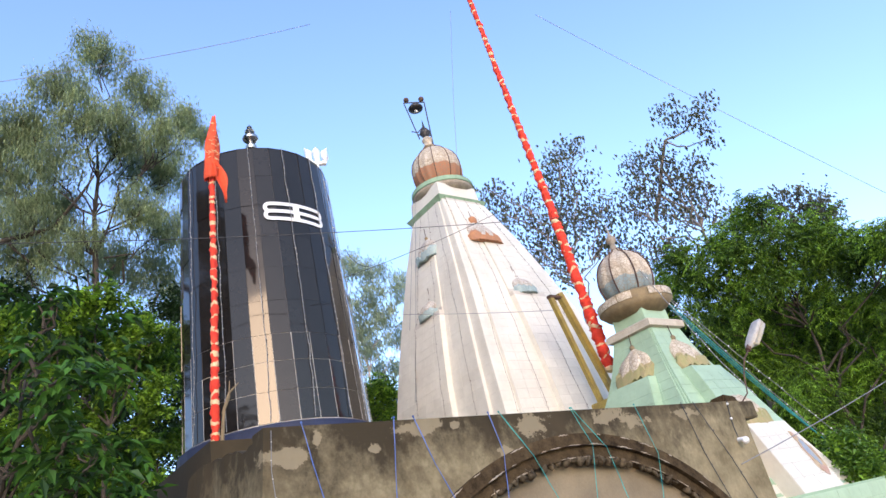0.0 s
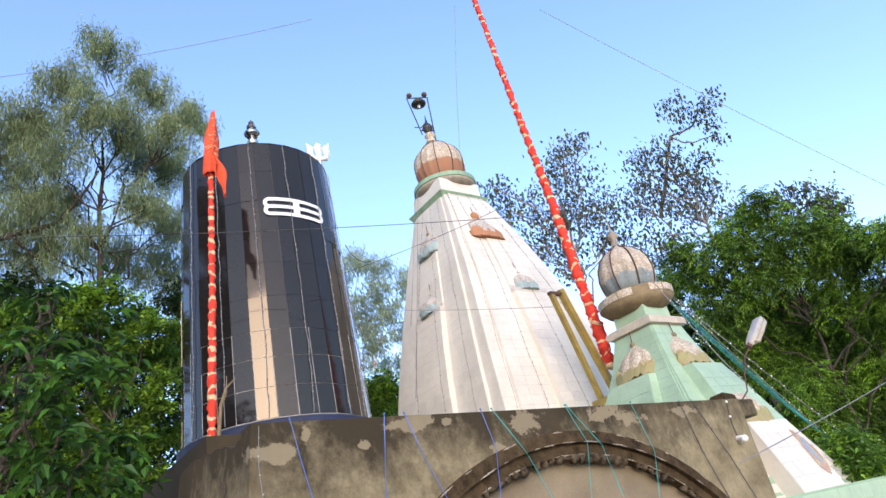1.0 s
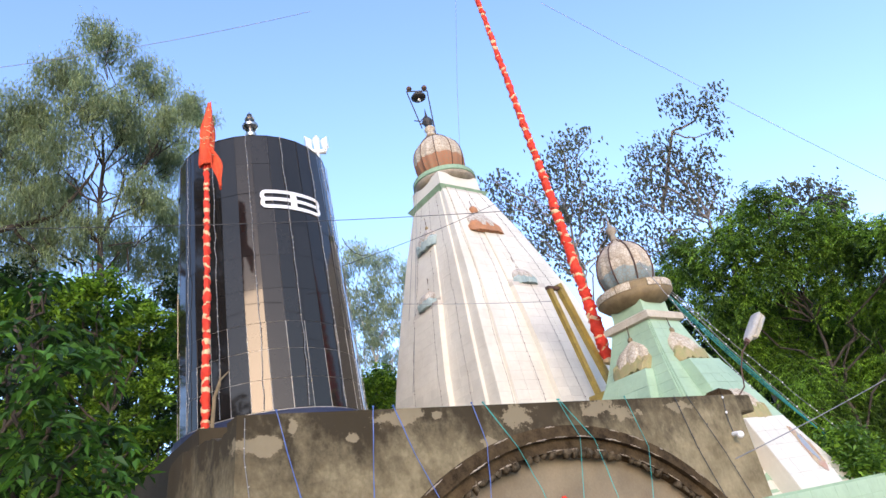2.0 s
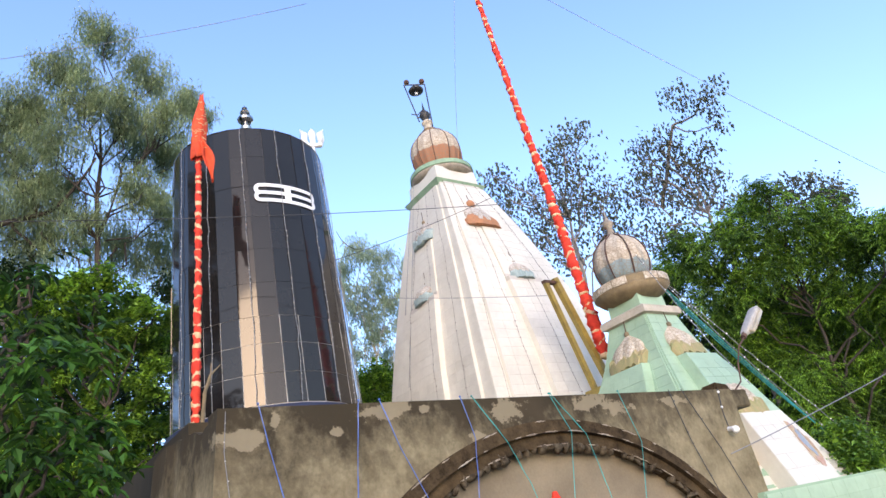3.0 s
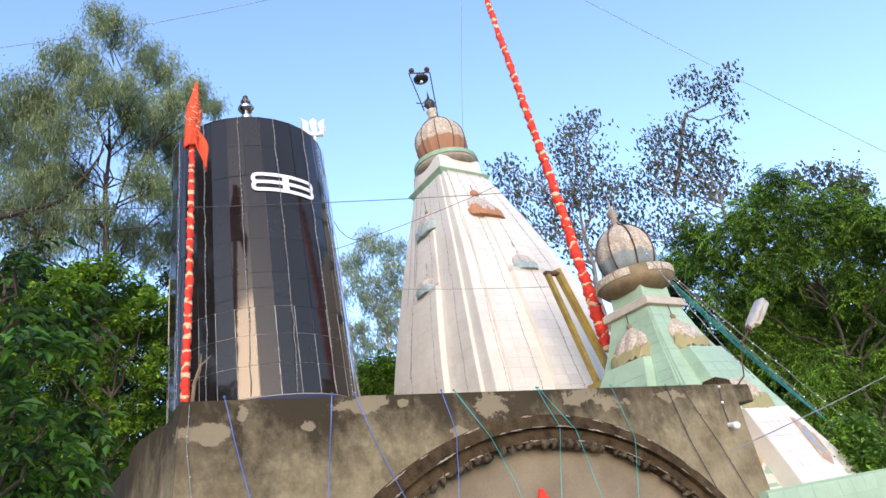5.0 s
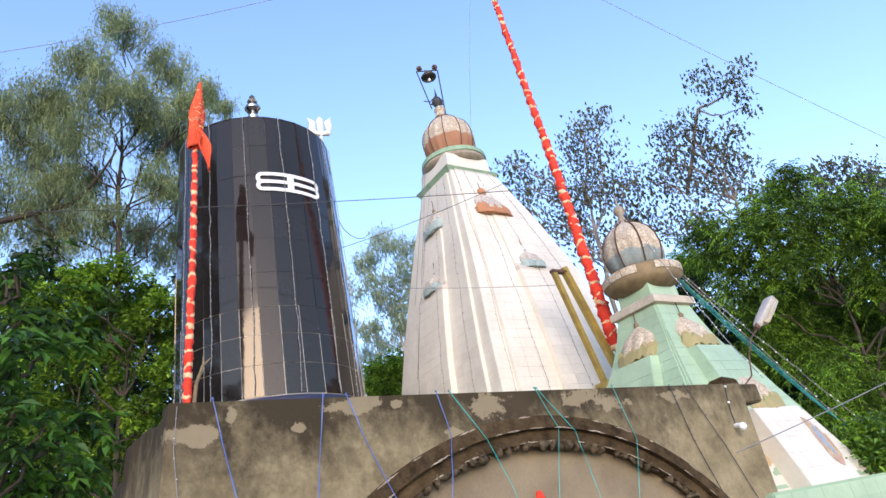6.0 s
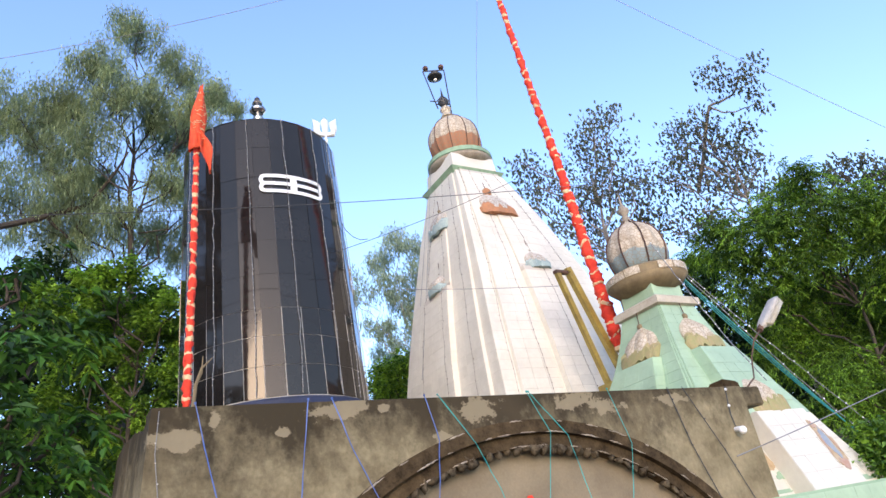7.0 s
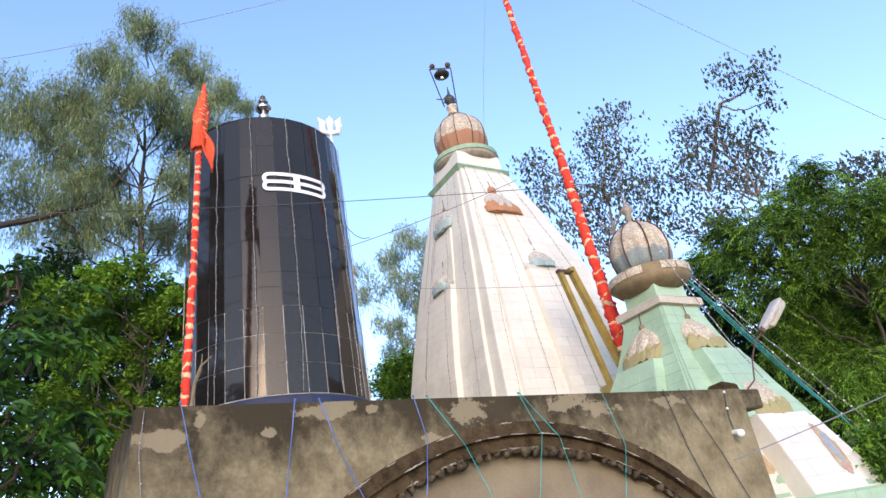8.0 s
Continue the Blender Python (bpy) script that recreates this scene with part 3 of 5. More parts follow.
for q in (math.pi, 1.5 * math.pi, 0.0, 0.5 * math.pi):
    part("raised_strip", buttress(6.55, 0.78, 0.46, 0.13, CX, CY, W_PROF, q), M_GROUT, shikhara)
    part("upper_strip", buttress(8.02, 0.46, 0.30, 0.04, CX, CY, W_PROF, q, 6.45), M_GROUT, shikhara)
    if q in (math.pi, 1.5 * math.pi):
        canopy(CX, CY, W_PROF, q, 6.62, 0.29, 0.20, shikhara, M_MOSAIC, M_SLATE)
        canopy(CX, CY, W_PROF, q, 8.12, 0.36 if q == math.pi else 0.41, 0.13, shikhara, M_MOSAIC, M_SLATE, brick=0.0 if q == math.pi else 1.0, along=0.0 if q == math.pi else -0.20)


def square_ring(bm, cx, cy, prof):
    return loft(bm, [[(cx - w, cy - w, z), (cx + w, cy - w, z), (cx + w, cy + w, z), (cx - w, cy + w, z)] for w, z in prof])


NX, NY = 9.25, 11.01
part("cornice", square_ring(bmesh.new(), NX, NY, [(0.60, 9.30), (0.63, 9.31), (0.72, 9.46), (0.69, 9.485)]), M_GREENP, shikhara, "faded green square cornice")
part("neck", square_ring(bmesh.new(), NX, NY, [(0.60, 9.48), (0.575, 9.90)]), M_TILE, shikhara)
DX, DY = 9.30, 11.04
bm = lathe(bmesh.new(), DX + 0.02, DY, [(0.50, 9.80), (0.66, 9.83), (0.74, 9.90), (0.772, 9.972)], 40)
part("collar", bm, M_STONE, shikhara, "stone collar under the dome", True)
part("collar_rim", lathe(bmesh.new(), DX + 0.02, DY, [(0.775, 9.968), (0.792, 9.98), (0.785, 10.09), (0.70, 10.12)], 40), M_GREENP, shikhara, "green painted collar rim")


def ribbed(bm, cx, cy, prof, ribs, depth, n=80):
    return loft(bm, [[(cx + r * (1 - depth * (1 - abs(math.sin(a * ribs / 2)))) * math.cos(a), cy + r * (1 - depth * (1 - abs(math.sin(a * ribs / 2)))) * math.sin(a), z) for a in [2 * math.pi * i / n for i in range(n)]] for r, z in prof])


W_DOME = [(0.48, 10.08), (0.54, 10.22), (0.60, 10.38), (0.635, 10.56), (0.635, 10.74), (0.60, 10.92), (0.52, 11.08), (0.40, 11.22), (0.26, 11.33), (0.15, 11.41), (0.11, 11.50)]


def meridians(cx, cy, prof, count, parent, r=0.011):
    """Dark cords laid down a dome's ribs."""
    for k in range(count):
        a = 2 * math.pi * (k + 0.3) / count
        part("cord", tube(bmesh.new(), [(cx + (q + 0.008) * math.cos(a), cy + (q + 0.008) * math.sin(a), z) for q, z in prof], r, 5), M_RUST, parent)


wdome = part("dome", ribbed(bmesh.new(), DX, DY, W_DOME, 20, 0.05), M_DOMEW, shikhara, "cream ribbed onion dome worn to brick below", True)
meridians(DX, DY, W_DOME, 10, wdome)
part("finial_neck", lathe(bmesh.new(), DX - 0.07, DY, [(0.17, 11.42), (0.12, 11.48), (0.10, 11.58), (0.14, 11.64), (0.14, 11.69), (0.08, 11.75)], 16), M_CREAM, shikhara, "", True)
part("finial", lathe(bmesh.new(), DX - 0.09, DY, [(0.07, 11.745), (0.08, 11.78), (0.13, 11.86), (0.14, 11.92), (0.10, 12.0), (0.04, 12.06), (0.02, 12.2), (0.003, 12.34)], 16), M_DARK, shikhara, "dark iron pot finial", True)

# iron lamp frame over the finial
U = Vector((11.2, -8.56, 0)).normalized()
lamp_top = thing("finial_lamp_frame", "black iron frame with a hanging bowl lamp above the spire", "lamp")


def upt(u, z):
    return Vector((9.33, DY, z)) + U * u


part("frame_bar", tube(bmesh.new(), [upt(-0.26, 11.8), upt(-0.46, 13.05)], 0.017, 6), M_DARK, lamp_top)
part("frame_bar", tube(bmesh.new(), [upt(0.05, 11.5), upt(0.08, 12.95)], 0.017, 6), M_DARK, lamp_top)
part("frame_bar", tube(bmesh.new(), [upt(-0.46, 13.05), upt(0.08, 12.95)], 0.019, 6), M_DARK, lamp_top)
part("frame_bar", tube(bmesh.new(), [upt(-0.30, 11.95), upt(0.07, 11.85)], 0.02, 6), M_DARK, lamp_top)
bowl = part("bowl", lathe(bmesh.new(), upt(-0.18, 0).x, upt(-0.18, 0).y, [(0.05, 12.92), (0.14, 12.88), (0.20, 12.80), (0.19, 12.76), (0.05, 12.74)], 20), M_DARK, lamp_top, "black bowl shade", True)
part("bulb", ball(bmesh.new(), upt(-0.18, 12.70), 0.045, 10, 8), M_WHITE, bowl, smooth=True)
for u, z in ((-0.38, 13.12), (0.02, 13.06)):
    part("lamp_head", ball(bmesh.new(), upt(u, z), 0.075, 12, 8), M_RUST, lamp_top, "rusty round lamp head", True)
part("bracket", tube(bmesh.new(), [upt(-0.42, 12.08), upt(-0.26, 12.02), upt(-0.12, 12.15)], 0.016, 6), M_DARK, lamp_top)

# ---- green tower ----
GX, GY = 9.53, 6.94
G_PROF = [(0.0, 1.95), (1.6, 1.62), (2.36, 1.30), (2.8, 1.12), (3.25, 0.92), (3.7, 0.70), (4.0, 0.58), (4.3, 0.49), (4.58, 0.42)]
green = thing("green_tower", "small mint-green tiled spire with cream canopies", "tower")
part("body", loft(bmesh.new(), [star(interp(G_PROF, z), z, GX, GY, PLAIN) for z in (0.0, 0.9, 1.6, 2.0, 2.36, 2.8, 3.25, 3.7, 4.0, 4.3, 4.58)]), M_MINTG, green)
for q in (math.pi, 1.5 * math.pi):
    part("raised_strip", buttress(3.72, 0.66, 0.40, 0.20, GX, GY, G_PROF, q, 2.6), M_MINT, green)
    part("panelled_strip", buttress(2.62, 0.62, 0.52, 0.28, GX, GY, G_PROF, q, 0.3), M_TILE, green, "white tiled panel strip")
    canopy(GX, GY, G_PROF, q, 3.86, 0.37, 0.15, green, M_CREAM, M_OLIVE)
    canopy(GX, GY, G_PROF, q, 2.74, 0.46, 0.27, green, M_CREAM, M_OLIVE)
part("ledge", square_ring(bmesh.new(), GX, GY, [(0.43, 4.56), (0.49, 4.58), (0.49, 4.69), (0.43, 4.73)]), M_SAND, green, "pale sandstone ledge")
part("neck", square_ring(bmesh.new(), GX, GY, [(0.345, 4.70), (0.335, 4.99)]), M_MINT, green)
part("collar", lathe(bmesh.new(), GX, GY, [(0.40, 4.92), (0.56, 5.02), (0.66, 5.12)], 40), M_OCHRE, green, "ochre bell-shaped collar", True)
rim = part("collar_rim", lathe(bmesh.new(), GX, GY, [(0.645, 5.118), (0.65, 5.25), (0.54, 5.31)], 32), M_OCHRE, green, "ochre collar rim with cream slabs")
for k in range(15):
    if k in (2, 9):
        continue
    a0, a1 = 2 * math.pi * (k + 0.04) / 15, 2 * math.pi * (k + 0.96) / 15
    rings = []
    for i in range(5):
        a = a0 + (a1 - a0) * i / 4
        rings.append([(GX + r * math.cos(a), GY + r * math.sin(a), z) for r, z in ((0.648, 5.125), (0.668, 5.125), (0.672, 5.25), (0.652, 5.255))])
    part("rim_slab", loft(bmesh.new(), rings), M_CREAM, rim)
G_DOME = [(0.40, 5.28), (0.47, 5.42), (0.505, 5.56), (0.512, 5.68), (0.48, 5.86), (0.40, 6.02), (0.28, 6.14), (0.14, 6.22), (0.09, 6.28)]
gdome = part("dome", ribbed(bmesh.new(), GX - 0.02, GY, G_DOME, 12, 0.06), M_DOMEG, green, "cream ribbed onion dome, blue-grey below", True)
meridians(GX - 0.02, GY, G_DOME, 8, gdome, 0.014)
part("finial", lathe(bmesh.new(), GX - 0.03, GY, [(0.12, 6.22), (0.07, 6.30), (0.05, 6.42), (0.10, 6.47), (0.10, 6.53), (0.05, 6.58), (0.02, 6.64), (0.003, 6.88)], 16), M_STONE, green, "", True)


# ---- wrapped flag poles ----
def wrapped_pole(name, label, path, r0, r1, pitch, seed):
    """A pole bound in red cloth, tied at every hand's breadth with cream thread."""
    rnd = random.Random(seed)
    th = thing(name, label, "flagpole")
    a, b = Vector(path[0]), Vector(path[-1])
    length = sum((Vector(q) - Vector(p)).length for p, q in zip(path, path[1:]))

    def at(s):
        for p, q in zip(path, path[1:]):
            d = (Vector(q) - Vector(p)).length
            if s <= d or q is path[-1]:
                return Vector(p).lerp(Vector(q), s / d)
            s -= d

    def girth(s):
        """Bunched below, bulky above that, thinning upward."""
        f = s / length
        return r1 + (r0 - r1) * (1 - f) ** 1.6 * (1 - 0.25 * max(0.0, 1 - s / 0.5))

    pts, rad = [], []
    n = int(length / (pitch / 6))
    for i in range(n + 1):
        s = length * i / n
        ph = (s / pitch) % 1.0
        r = girth(s)
        puff = 0.88 + 0.16 * math.sin(math.pi * ph) ** 0.6
        pts.append(at(s) + Vector((rnd.uniform(-1, 1), rnd.uniform(-1, 1), 0)) * r * 0.08)
        rad.append(r * puff * rnd.uniform(0.84, 1.16))
    bm = tube(bmesh.new(), pts, rad, 12)
    for v in bm.verts:
        v.co += Vector((noise.noise(v.co * 14), noise.noise(v.co * 14 + Vector((9, 0, 0))), 0)) * r0 * 0.34
    part("red_wrapping", bm, M_RED, th, smooth=True)
    k = 0
    while k * pitch < length:
        s = max(0.0, k * pitch + rnd.uniform(-0.3, 0.3) * pitch)
        r = girth(s) * 1.04
        p = at(s + 0.001)
        tilt = rnd.uniform(-0.9, 0.9)
        rings = []
        hgt = rnd.uniform(0.03, 0.085)
        for dz, f in ((-hgt / 2, 0.92), (-hgt / 4, 1.02), (hgt / 4, 1.03), (hgt / 2, 0.9)):
            rings.append([p + Vector((r * f * math.cos(t), r * f * math.sin(t), dz + tilt * r * math.cos(t + k) + 0.012 * math.sin(t * 5 + k))) for t in [2 * math.pi * j / 14 for j in range(14)]])
        part("thread_band", loft(bmesh.new(), rings), M_BAND, th)
        k += 1
    return th


wrapped_pole("tall_flagpole", "very tall red cloth-wrapped pole tied with cream bands", [(9.46, 7.85, 4.30), (9.36, 7.85, 5.76), (9.21, 7.85, 8.02), (9.07, 7.85, 9.48), (8.83, 7.85, 12.15), (8.50, 7.85, 16.0)], 0.110, 0.045, 0.24, 3)
short = wrapped_pole("flagpole", "red cloth-wrapped pole with an orange flag beside the black tower", [(2.60, 9.02, 3.66), (2.72, 9.02, 5.9), (2.80, 9.02, 8.0), (2.90, 9.02, 9.1)], 0.060, 0.040, 0.19, 5)

# hanging flag at its head
bm = bmesh.new()
cols, rowsn = 14, 26
grid = []
for j in range(rowsn + 1):
    f = j / rowsn
    z = 9.16 - 1.25 * f
    wdt = 0.04 + 0.13 * math.sin(min(f * 1.25, 1) * math.pi * 0.72) ** 1.2
    row = []
    for i in range(cols + 1):
        a = 2 * math.pi * i / cols * 0.97
        fold = 1 + (0.12 + 0.30 * f) * math.sin(5 * a + 6 * f)
        row.append(bm.verts.new((2.90 - 0.10 * f - 0.02 + wdt * 0.62 * math.cos(a) * fold, 9.00 + 0.09 * math.sin(a) * fold, z + 0.03 * math.sin(4 * a))))
    grid.append(row)
for j in range(rowsn):
    for i in range(cols):
        bm.faces.new((grid[j][i], grid[j][i + 1], grid[j + 1][i + 1], grid[j + 1][i]))
flag = part("flag", bm, M_ORANGE, short, "furled orange flag with gold print", True)
flag.modifiers.new("thick", "SOLIDIFY").thickness = 0.006
rp = random.Random(6)
for k in range(26):
    f = rp.uniform(0.12, 0.85)
    wd = (0.04 + 0.13 * math.sin(min(f * 1.25, 1) * math.pi * 0.72) ** 1.2) * 0.62
    a = rp.uniform(1.15, 1.85) * math.pi
    fo = 1 + (0.12 + 0.30 * f) * math.sin(5 * a + 6 * f)
    c = Vector((2.90 - 0.10 * f - 0.02 + wd * 1.02 * math.cos(a) * fo, 9.00 + 0.094 * math.sin(a) * fo, 9.16 - 1.25 * f + 0.03 * math.sin(4 * a)))
    ln = rp.uniform(0.02, 0.05)
    part("gold_motif", tube(bmesh.new(), [c - Vector((ln, 0, ln * rp.uniform(-1, 1))), c, c + Vector((ln, 0, ln * rp.uniform(-1, 1)))], 0.006, 4), M_BAND, flag)
bm = bmesh.new()
grid = []
for j in range(15):
    f = j / 14
    row = []
    for i in range(7):
        g = i / 6
        row.append(bm.verts.new((2.78 + 0.20 * f ** 1.6 + g * (0.16 * math.sin(math.pi * (0.12 + 0.86 * f))) + 0.015 * math.sin(9 * f + 4 * g), 8.94 - 0.05 * math.sin(7 * g + 3 * f), 8.22 - 0.74 * f + 0.06 * g)))
    grid.append(row)
for j in range(14):
    for i in range(6):
        bm.faces.new((grid[j][i], grid[j][i + 1], grid[j + 1][i + 1], grid[j + 1][i]))
tail = part("flag_tail", bm, M_ORANGE, short, smooth=True)
tail.modifiers.new("thick", "SOLIDIFY").thickness = 0.005

# ---- stand of the tall pole ----
stand = thing("pole_stand", "mustard-painted steel channel stand holding the tall flagpole", "stand")


def channel(a, b, w, d):
    bm = bmesh.new()
    a, b = Vector(a), Vector(b)
    ax = (b - a).normalized()
    sx = Vector((0, 1, 0)).cross(ax).normalized()
    sy = ax.cross(sx)
    prof = [(-w, -d), (w, -d), (w, d), (w - 0.014, d), (w - 0.014, -d + 0.014), (-w + 0.014, -d + 0.014), (-w + 0.014, d), (-w, d)]
    return loft(bm, [[p + sx * x + sy * y for x, y in prof] for p in (a, b)])


part("channel_post", channel((9.22, 8.0, 3.3), (8.62, 8.0, 5.74), 0.045, 0.04), M_GOLD, stand)
part("channel_post", channel((9.62, 8.0, 3.6), (8.87, 8.0, 5.85), 0.06, 0.05), M_GOLD, stand)
part("cross_plate", box(bmesh.new(), 8.56, 8.90, 7.95, 8.05, 5.73, 5.79, 0.008), M_RUST, stand)
part("foot_plate", box(bmesh.new(), 9.05, 9.8, 7.8, 8.2, 2.70, 3.75, 0.01), M_GOLD, stand)


# ---- lamp on the wall's end ----
street = thing("street_lamp", "weathered white lamp on a rusty bent arm", "lamp")
part("arm", tube(bmesh.new(), [(8.40, 5.10, 2.80), (8.62, 5.06, 2.95), (8.70, 5.05, 3.20), (8.88, 5.05, 3.44), (9.12, 5.05, 3.60)], 0.010, 8), M_RUST, street, smooth=True)
la, lb = Vector((9.13, 5.05, 3.62)), Vector((9.70, 5.05, 4.07))
lx = (lb - la).normalized()
ly = Vector((0, 1, 0))
lz = lx.cross(ly)


def lamp_ring(f, w, h):
    c = la.lerp(lb, f)
    return [c + ly * (w * math.copysign(abs(math.cos(t)) ** 0.5, math.cos(t))) + lz * (h * math.copysign(abs(math.sin(t)) ** 0.5, math.sin(t))) for t in [2 * math.pi * (k + 0.5) / 20 for k in range(20)]]


part("collar", tube(bmesh.new(), [la - lx * 0.06, la + lx * 0.06], 0.04, 10), M_RUST, street)
housing = part("housing", loft(bmesh.new(), [lamp_ring(f, w, h) for f, w, h in ((0.0, 0.035, 0.03), (0.06, 0.06, 0.04), (0.3, 0.075, 0.045), (0.9, 0.08, 0.042), (1.0, 0.06, 0.02))]), M_DULL, street, "", True)
part("diffuser", loft(bmesh.new(), [[p - lz * (0.0 if w < 0.06 else 0.05) - ly * 0.05 for p in lamp_ring(f, w, h)] for f, w, h in ((0.10, 0.03, 0.015), (0.16, 0.06, 0.03), (0.5, 0.068, 0.036), (0.88, 0.066, 0.03), (0.95, 0.03, 0.015))]), M_LENS, housing, "yellowed plastic diffuser", True)

# ---- bulb on the wall ----
bulb = thing("wall_bulb", "white lamp in a holder hung on the gate wall", "lamp")
holder = part("holder", tube(bmesh.new(), [(7.80, 4.96, 2.33), (7.78, 4.88, 2.32)], 0.028, 10), M_WHITE, bulb)
part("globe", ball(bmesh.new(), (7.76, 4.845, 2.30), 0.044, 14, 10), M_WHITE, holder, "", True)
part("lead", tube(bmesh.new(), [(7.86, 4.955, 2.83), (7.80, 4.95, 2.60), (7.78, 4.945, 2.48), (7.80, 4.95, 2.36)], 0.006, 5), M_WIRE, bulb)
for z in (2.79, 2.60):
    part("connector", ball(bmesh.new(), (7.84 if z > 2.7 else 7.80, 4.945, z), 0.016, 8, 6), M_WHITE, bulb)

# ---- tapes over the wall ----
def tape(label, pts, material, width=0.0095):
    th = thing("tape", label, "tape", "tapes on the wall")
    pts = [Vector(p) for p in pts]
    fine = []
    for a, b in zip(pts, pts[1:]):
        for i in range(8):
            p = a.lerp(b, i / 8)
            fine.append(p + Vector((0.006 * noise.noise(p * 7), 0, 0)))
    fine.append(pts[-1])
    rings = []
    for i, p in enumerate(fine):
        d = (fine[min(i + 1, len(fine) - 1)] - fine[max(i - 1, 0)]).normalized()
        tw = 0.6 * math.sin(i * 0.5)
        n = Vector((d.z, 0, -d.x)).normalized() * math.cos(tw) + Vector((0, 1, 0)) * math.sin(tw)
        k = d.cross(n)
        w = width * (0.75 + 0.35 * noise.noise(p * 5))
        rings.append([p + n * w / 2 + k * 0.002, p - n * w / 2 + k * 0.002, p - n * w / 2 - k * 0.002, p + n * w / 2 - k * 0.002])
    strip_ob = part("strip", loft(bmesh.new(), rings), material, th)
    part("knot", ball(bmesh.new(), fine[0], 0.010, 8, 6), material, strip_ob)


TY = 4.915
BLUE_L, TEAL_L = "blue plastic tape tied over the wall's coping", "teal plastic tape tied over the wall's coping"
tape(BLUE_L, [(1.89, TY, 2.84), (1.95, TY, 2.51), (2.06, TY, 2.0), (2.10, TY, 1.4)], M_RIBB)
tape(BLUE_L, [(2.74, TY, 2.84), (2.68, TY, 2.46), (2.60, TY, 1.9), (2.56, TY, 1.3)], M_RIBB)
tape(BLUE_L, [(2.94, TY, 2.84), (3.07, TY, 2.43), (3.25, TY, 2.03), (3.50, TY, 1.4)], M_RIBB)
tape(BLUE_L, [(3.79, TY, 2.84), (3.87, TY, 2.45), (3.78, TY, 1.97), (3.70, TY, 1.3)], M_RIBB)
tape(TEAL_L, [(3.92, TY, 2.84), (4.23, TY, 2.40), (4.40, TY, 2.0), (4.60, TY, 1.3)], M_RIBT)
tape(TEAL_L, [(4.90, TY, 2.84), (5.08, TY, 2.45), (4.90, TY, 1.85), (4.80, TY, 1.3)], M_RIBT)
tape(TEAL_L, [(4.92, TY, 2.84), (5.28, TY, 2.41), (5.38, TY, 1.84), (5.45, TY, 1.3)], M_RIBT)
tape(TEAL_L, [(5.94, TY, 2.84), (6.08, TY, 2.28), (5.90, TY, 1.75), (5.80, TY, 1.3)], M_RIBT)

# red pennant point inside the arch
part("red_crest", loft(bmesh.new(), [[(4.62, 5.04, 1.55), (5.0, 5.04, 1.55), (5.0, 5.11, 1.55), (4.62, 5.11, 1.55)], [(4.80, 5.08, 1.93), (4.84, 5.08, 1.93), (4.84, 5.11, 1.93), (4.80, 5.11, 1.93)]]), M_RED, gate, "red painted crest in the arch")


# ---- strings of small lamps ----
M_TWINE = mat("faded_brown_flex", (0.24, 0.19, 0.14), (0.15, 0.12, 0.09), rough=0.8)


def light_string(label, pts, wire, bulb_mat, step=0.16, r=0.005, bulb_r=0.011, seed=0, jit=0.012, group="lamp strings"):
    rnd = random.Random(seed)
    th = thing("light_string", label, "light string", group)
    pts = [Vector(p) + Vector((rnd.uniform(-jit, jit), rnd.uniform(-jit, jit), 0)) for p in pts]
    part("wire", tube(bmesh.new(), pts, r, 5), wire, th)
    bm = bmesh.new()
    for a, b in zip(pts, pts[1:]):
        n = max(1, int((b - a).length / step))
        for i in range(n):
            p = a.lerp(b, (i + rnd.random() * 0.6) / n)
            q = p + Vector((rnd.uniform(-1, 1), rnd.uniform(-1, 0.2), rnd.uniform(-1, 1))) * bulb_r * 1.4
            tube(bm, [p, q.lerp(p, 0.4), q], [bulb_r * 0.5, bulb_r, bulb_r * 0.6], 5)
    tagged(part("lamp_chain", bm, bulb_mat, th), kind="stuff")


VIEW = -108.4
for k, off in enumerate((-58, -33, -8, 17, 42, 60, 78)):
    pts = []
    for i in range(24):
        z = 9.62 - (9.62 - 4.26) * i / 23
        a, rr = radians(VIEW + off - (1.5 if i > 18 else 0) * (i - 18) / 5), interp(B_PROF, z) + 0.022
        pts.append((BX + rr * math.cos(a), BY + rr * math.sin(a), z))
    light_string("string of tiny white lamps hung down the black tower", pts, M_GREY, M_DULL, 0.10, 0.0065, 0.0115, k)
for k, (q, t) in enumerate(((1.5, -0.86), (1.5, -0.46), (1.5, 0.0), (1.5, 0.55), (1.0, -0.30), (1.0, 0.20), (1.0, 0.62))):
    pts = []
    c, sn = math.cos(q * math.pi), math.sin(q * math.pi)
    for i in range(22):
        z = 9.40 - 6.2 * i / 21
        w = interp(W_PROF, z)
        half = 0.78 + (0.46 - 0.78) * z / 6.72
        y = t * w
        x = w + 0.03 + (0.13 if abs(y) < half + 0.02 and z < 6.55 else 0.05 if abs(y) < 0.5 and z < 8.02 else 0.0)
        pts.append((CX + x * c - y * sn, CY + x * sn + y * c, z))
    light_string("faded brown string of tiny lamps down the white spire", pts, M_TWINE, M_RUST, 0.13, 0.0028, 0.010, 40 + k, 0.015)
for k, pts in enumerate(([(6.86, 4.94, 2.84), (6.99, 4.94, 2.22), (7.18, 4.94, 1.61), (7.4, 4.94, 0.9)], [(7.10, 4.94, 2.84), (7.46, 4.94, 2.13), (7.73, 4.94, 1.56), (8.0, 4.94, 0.95)])):
    light_string("dark string of tiny lamps down the gate wall", pts, M_WIRE, M_DARK, 0.12, 0.005, 0.010, 60 + k)
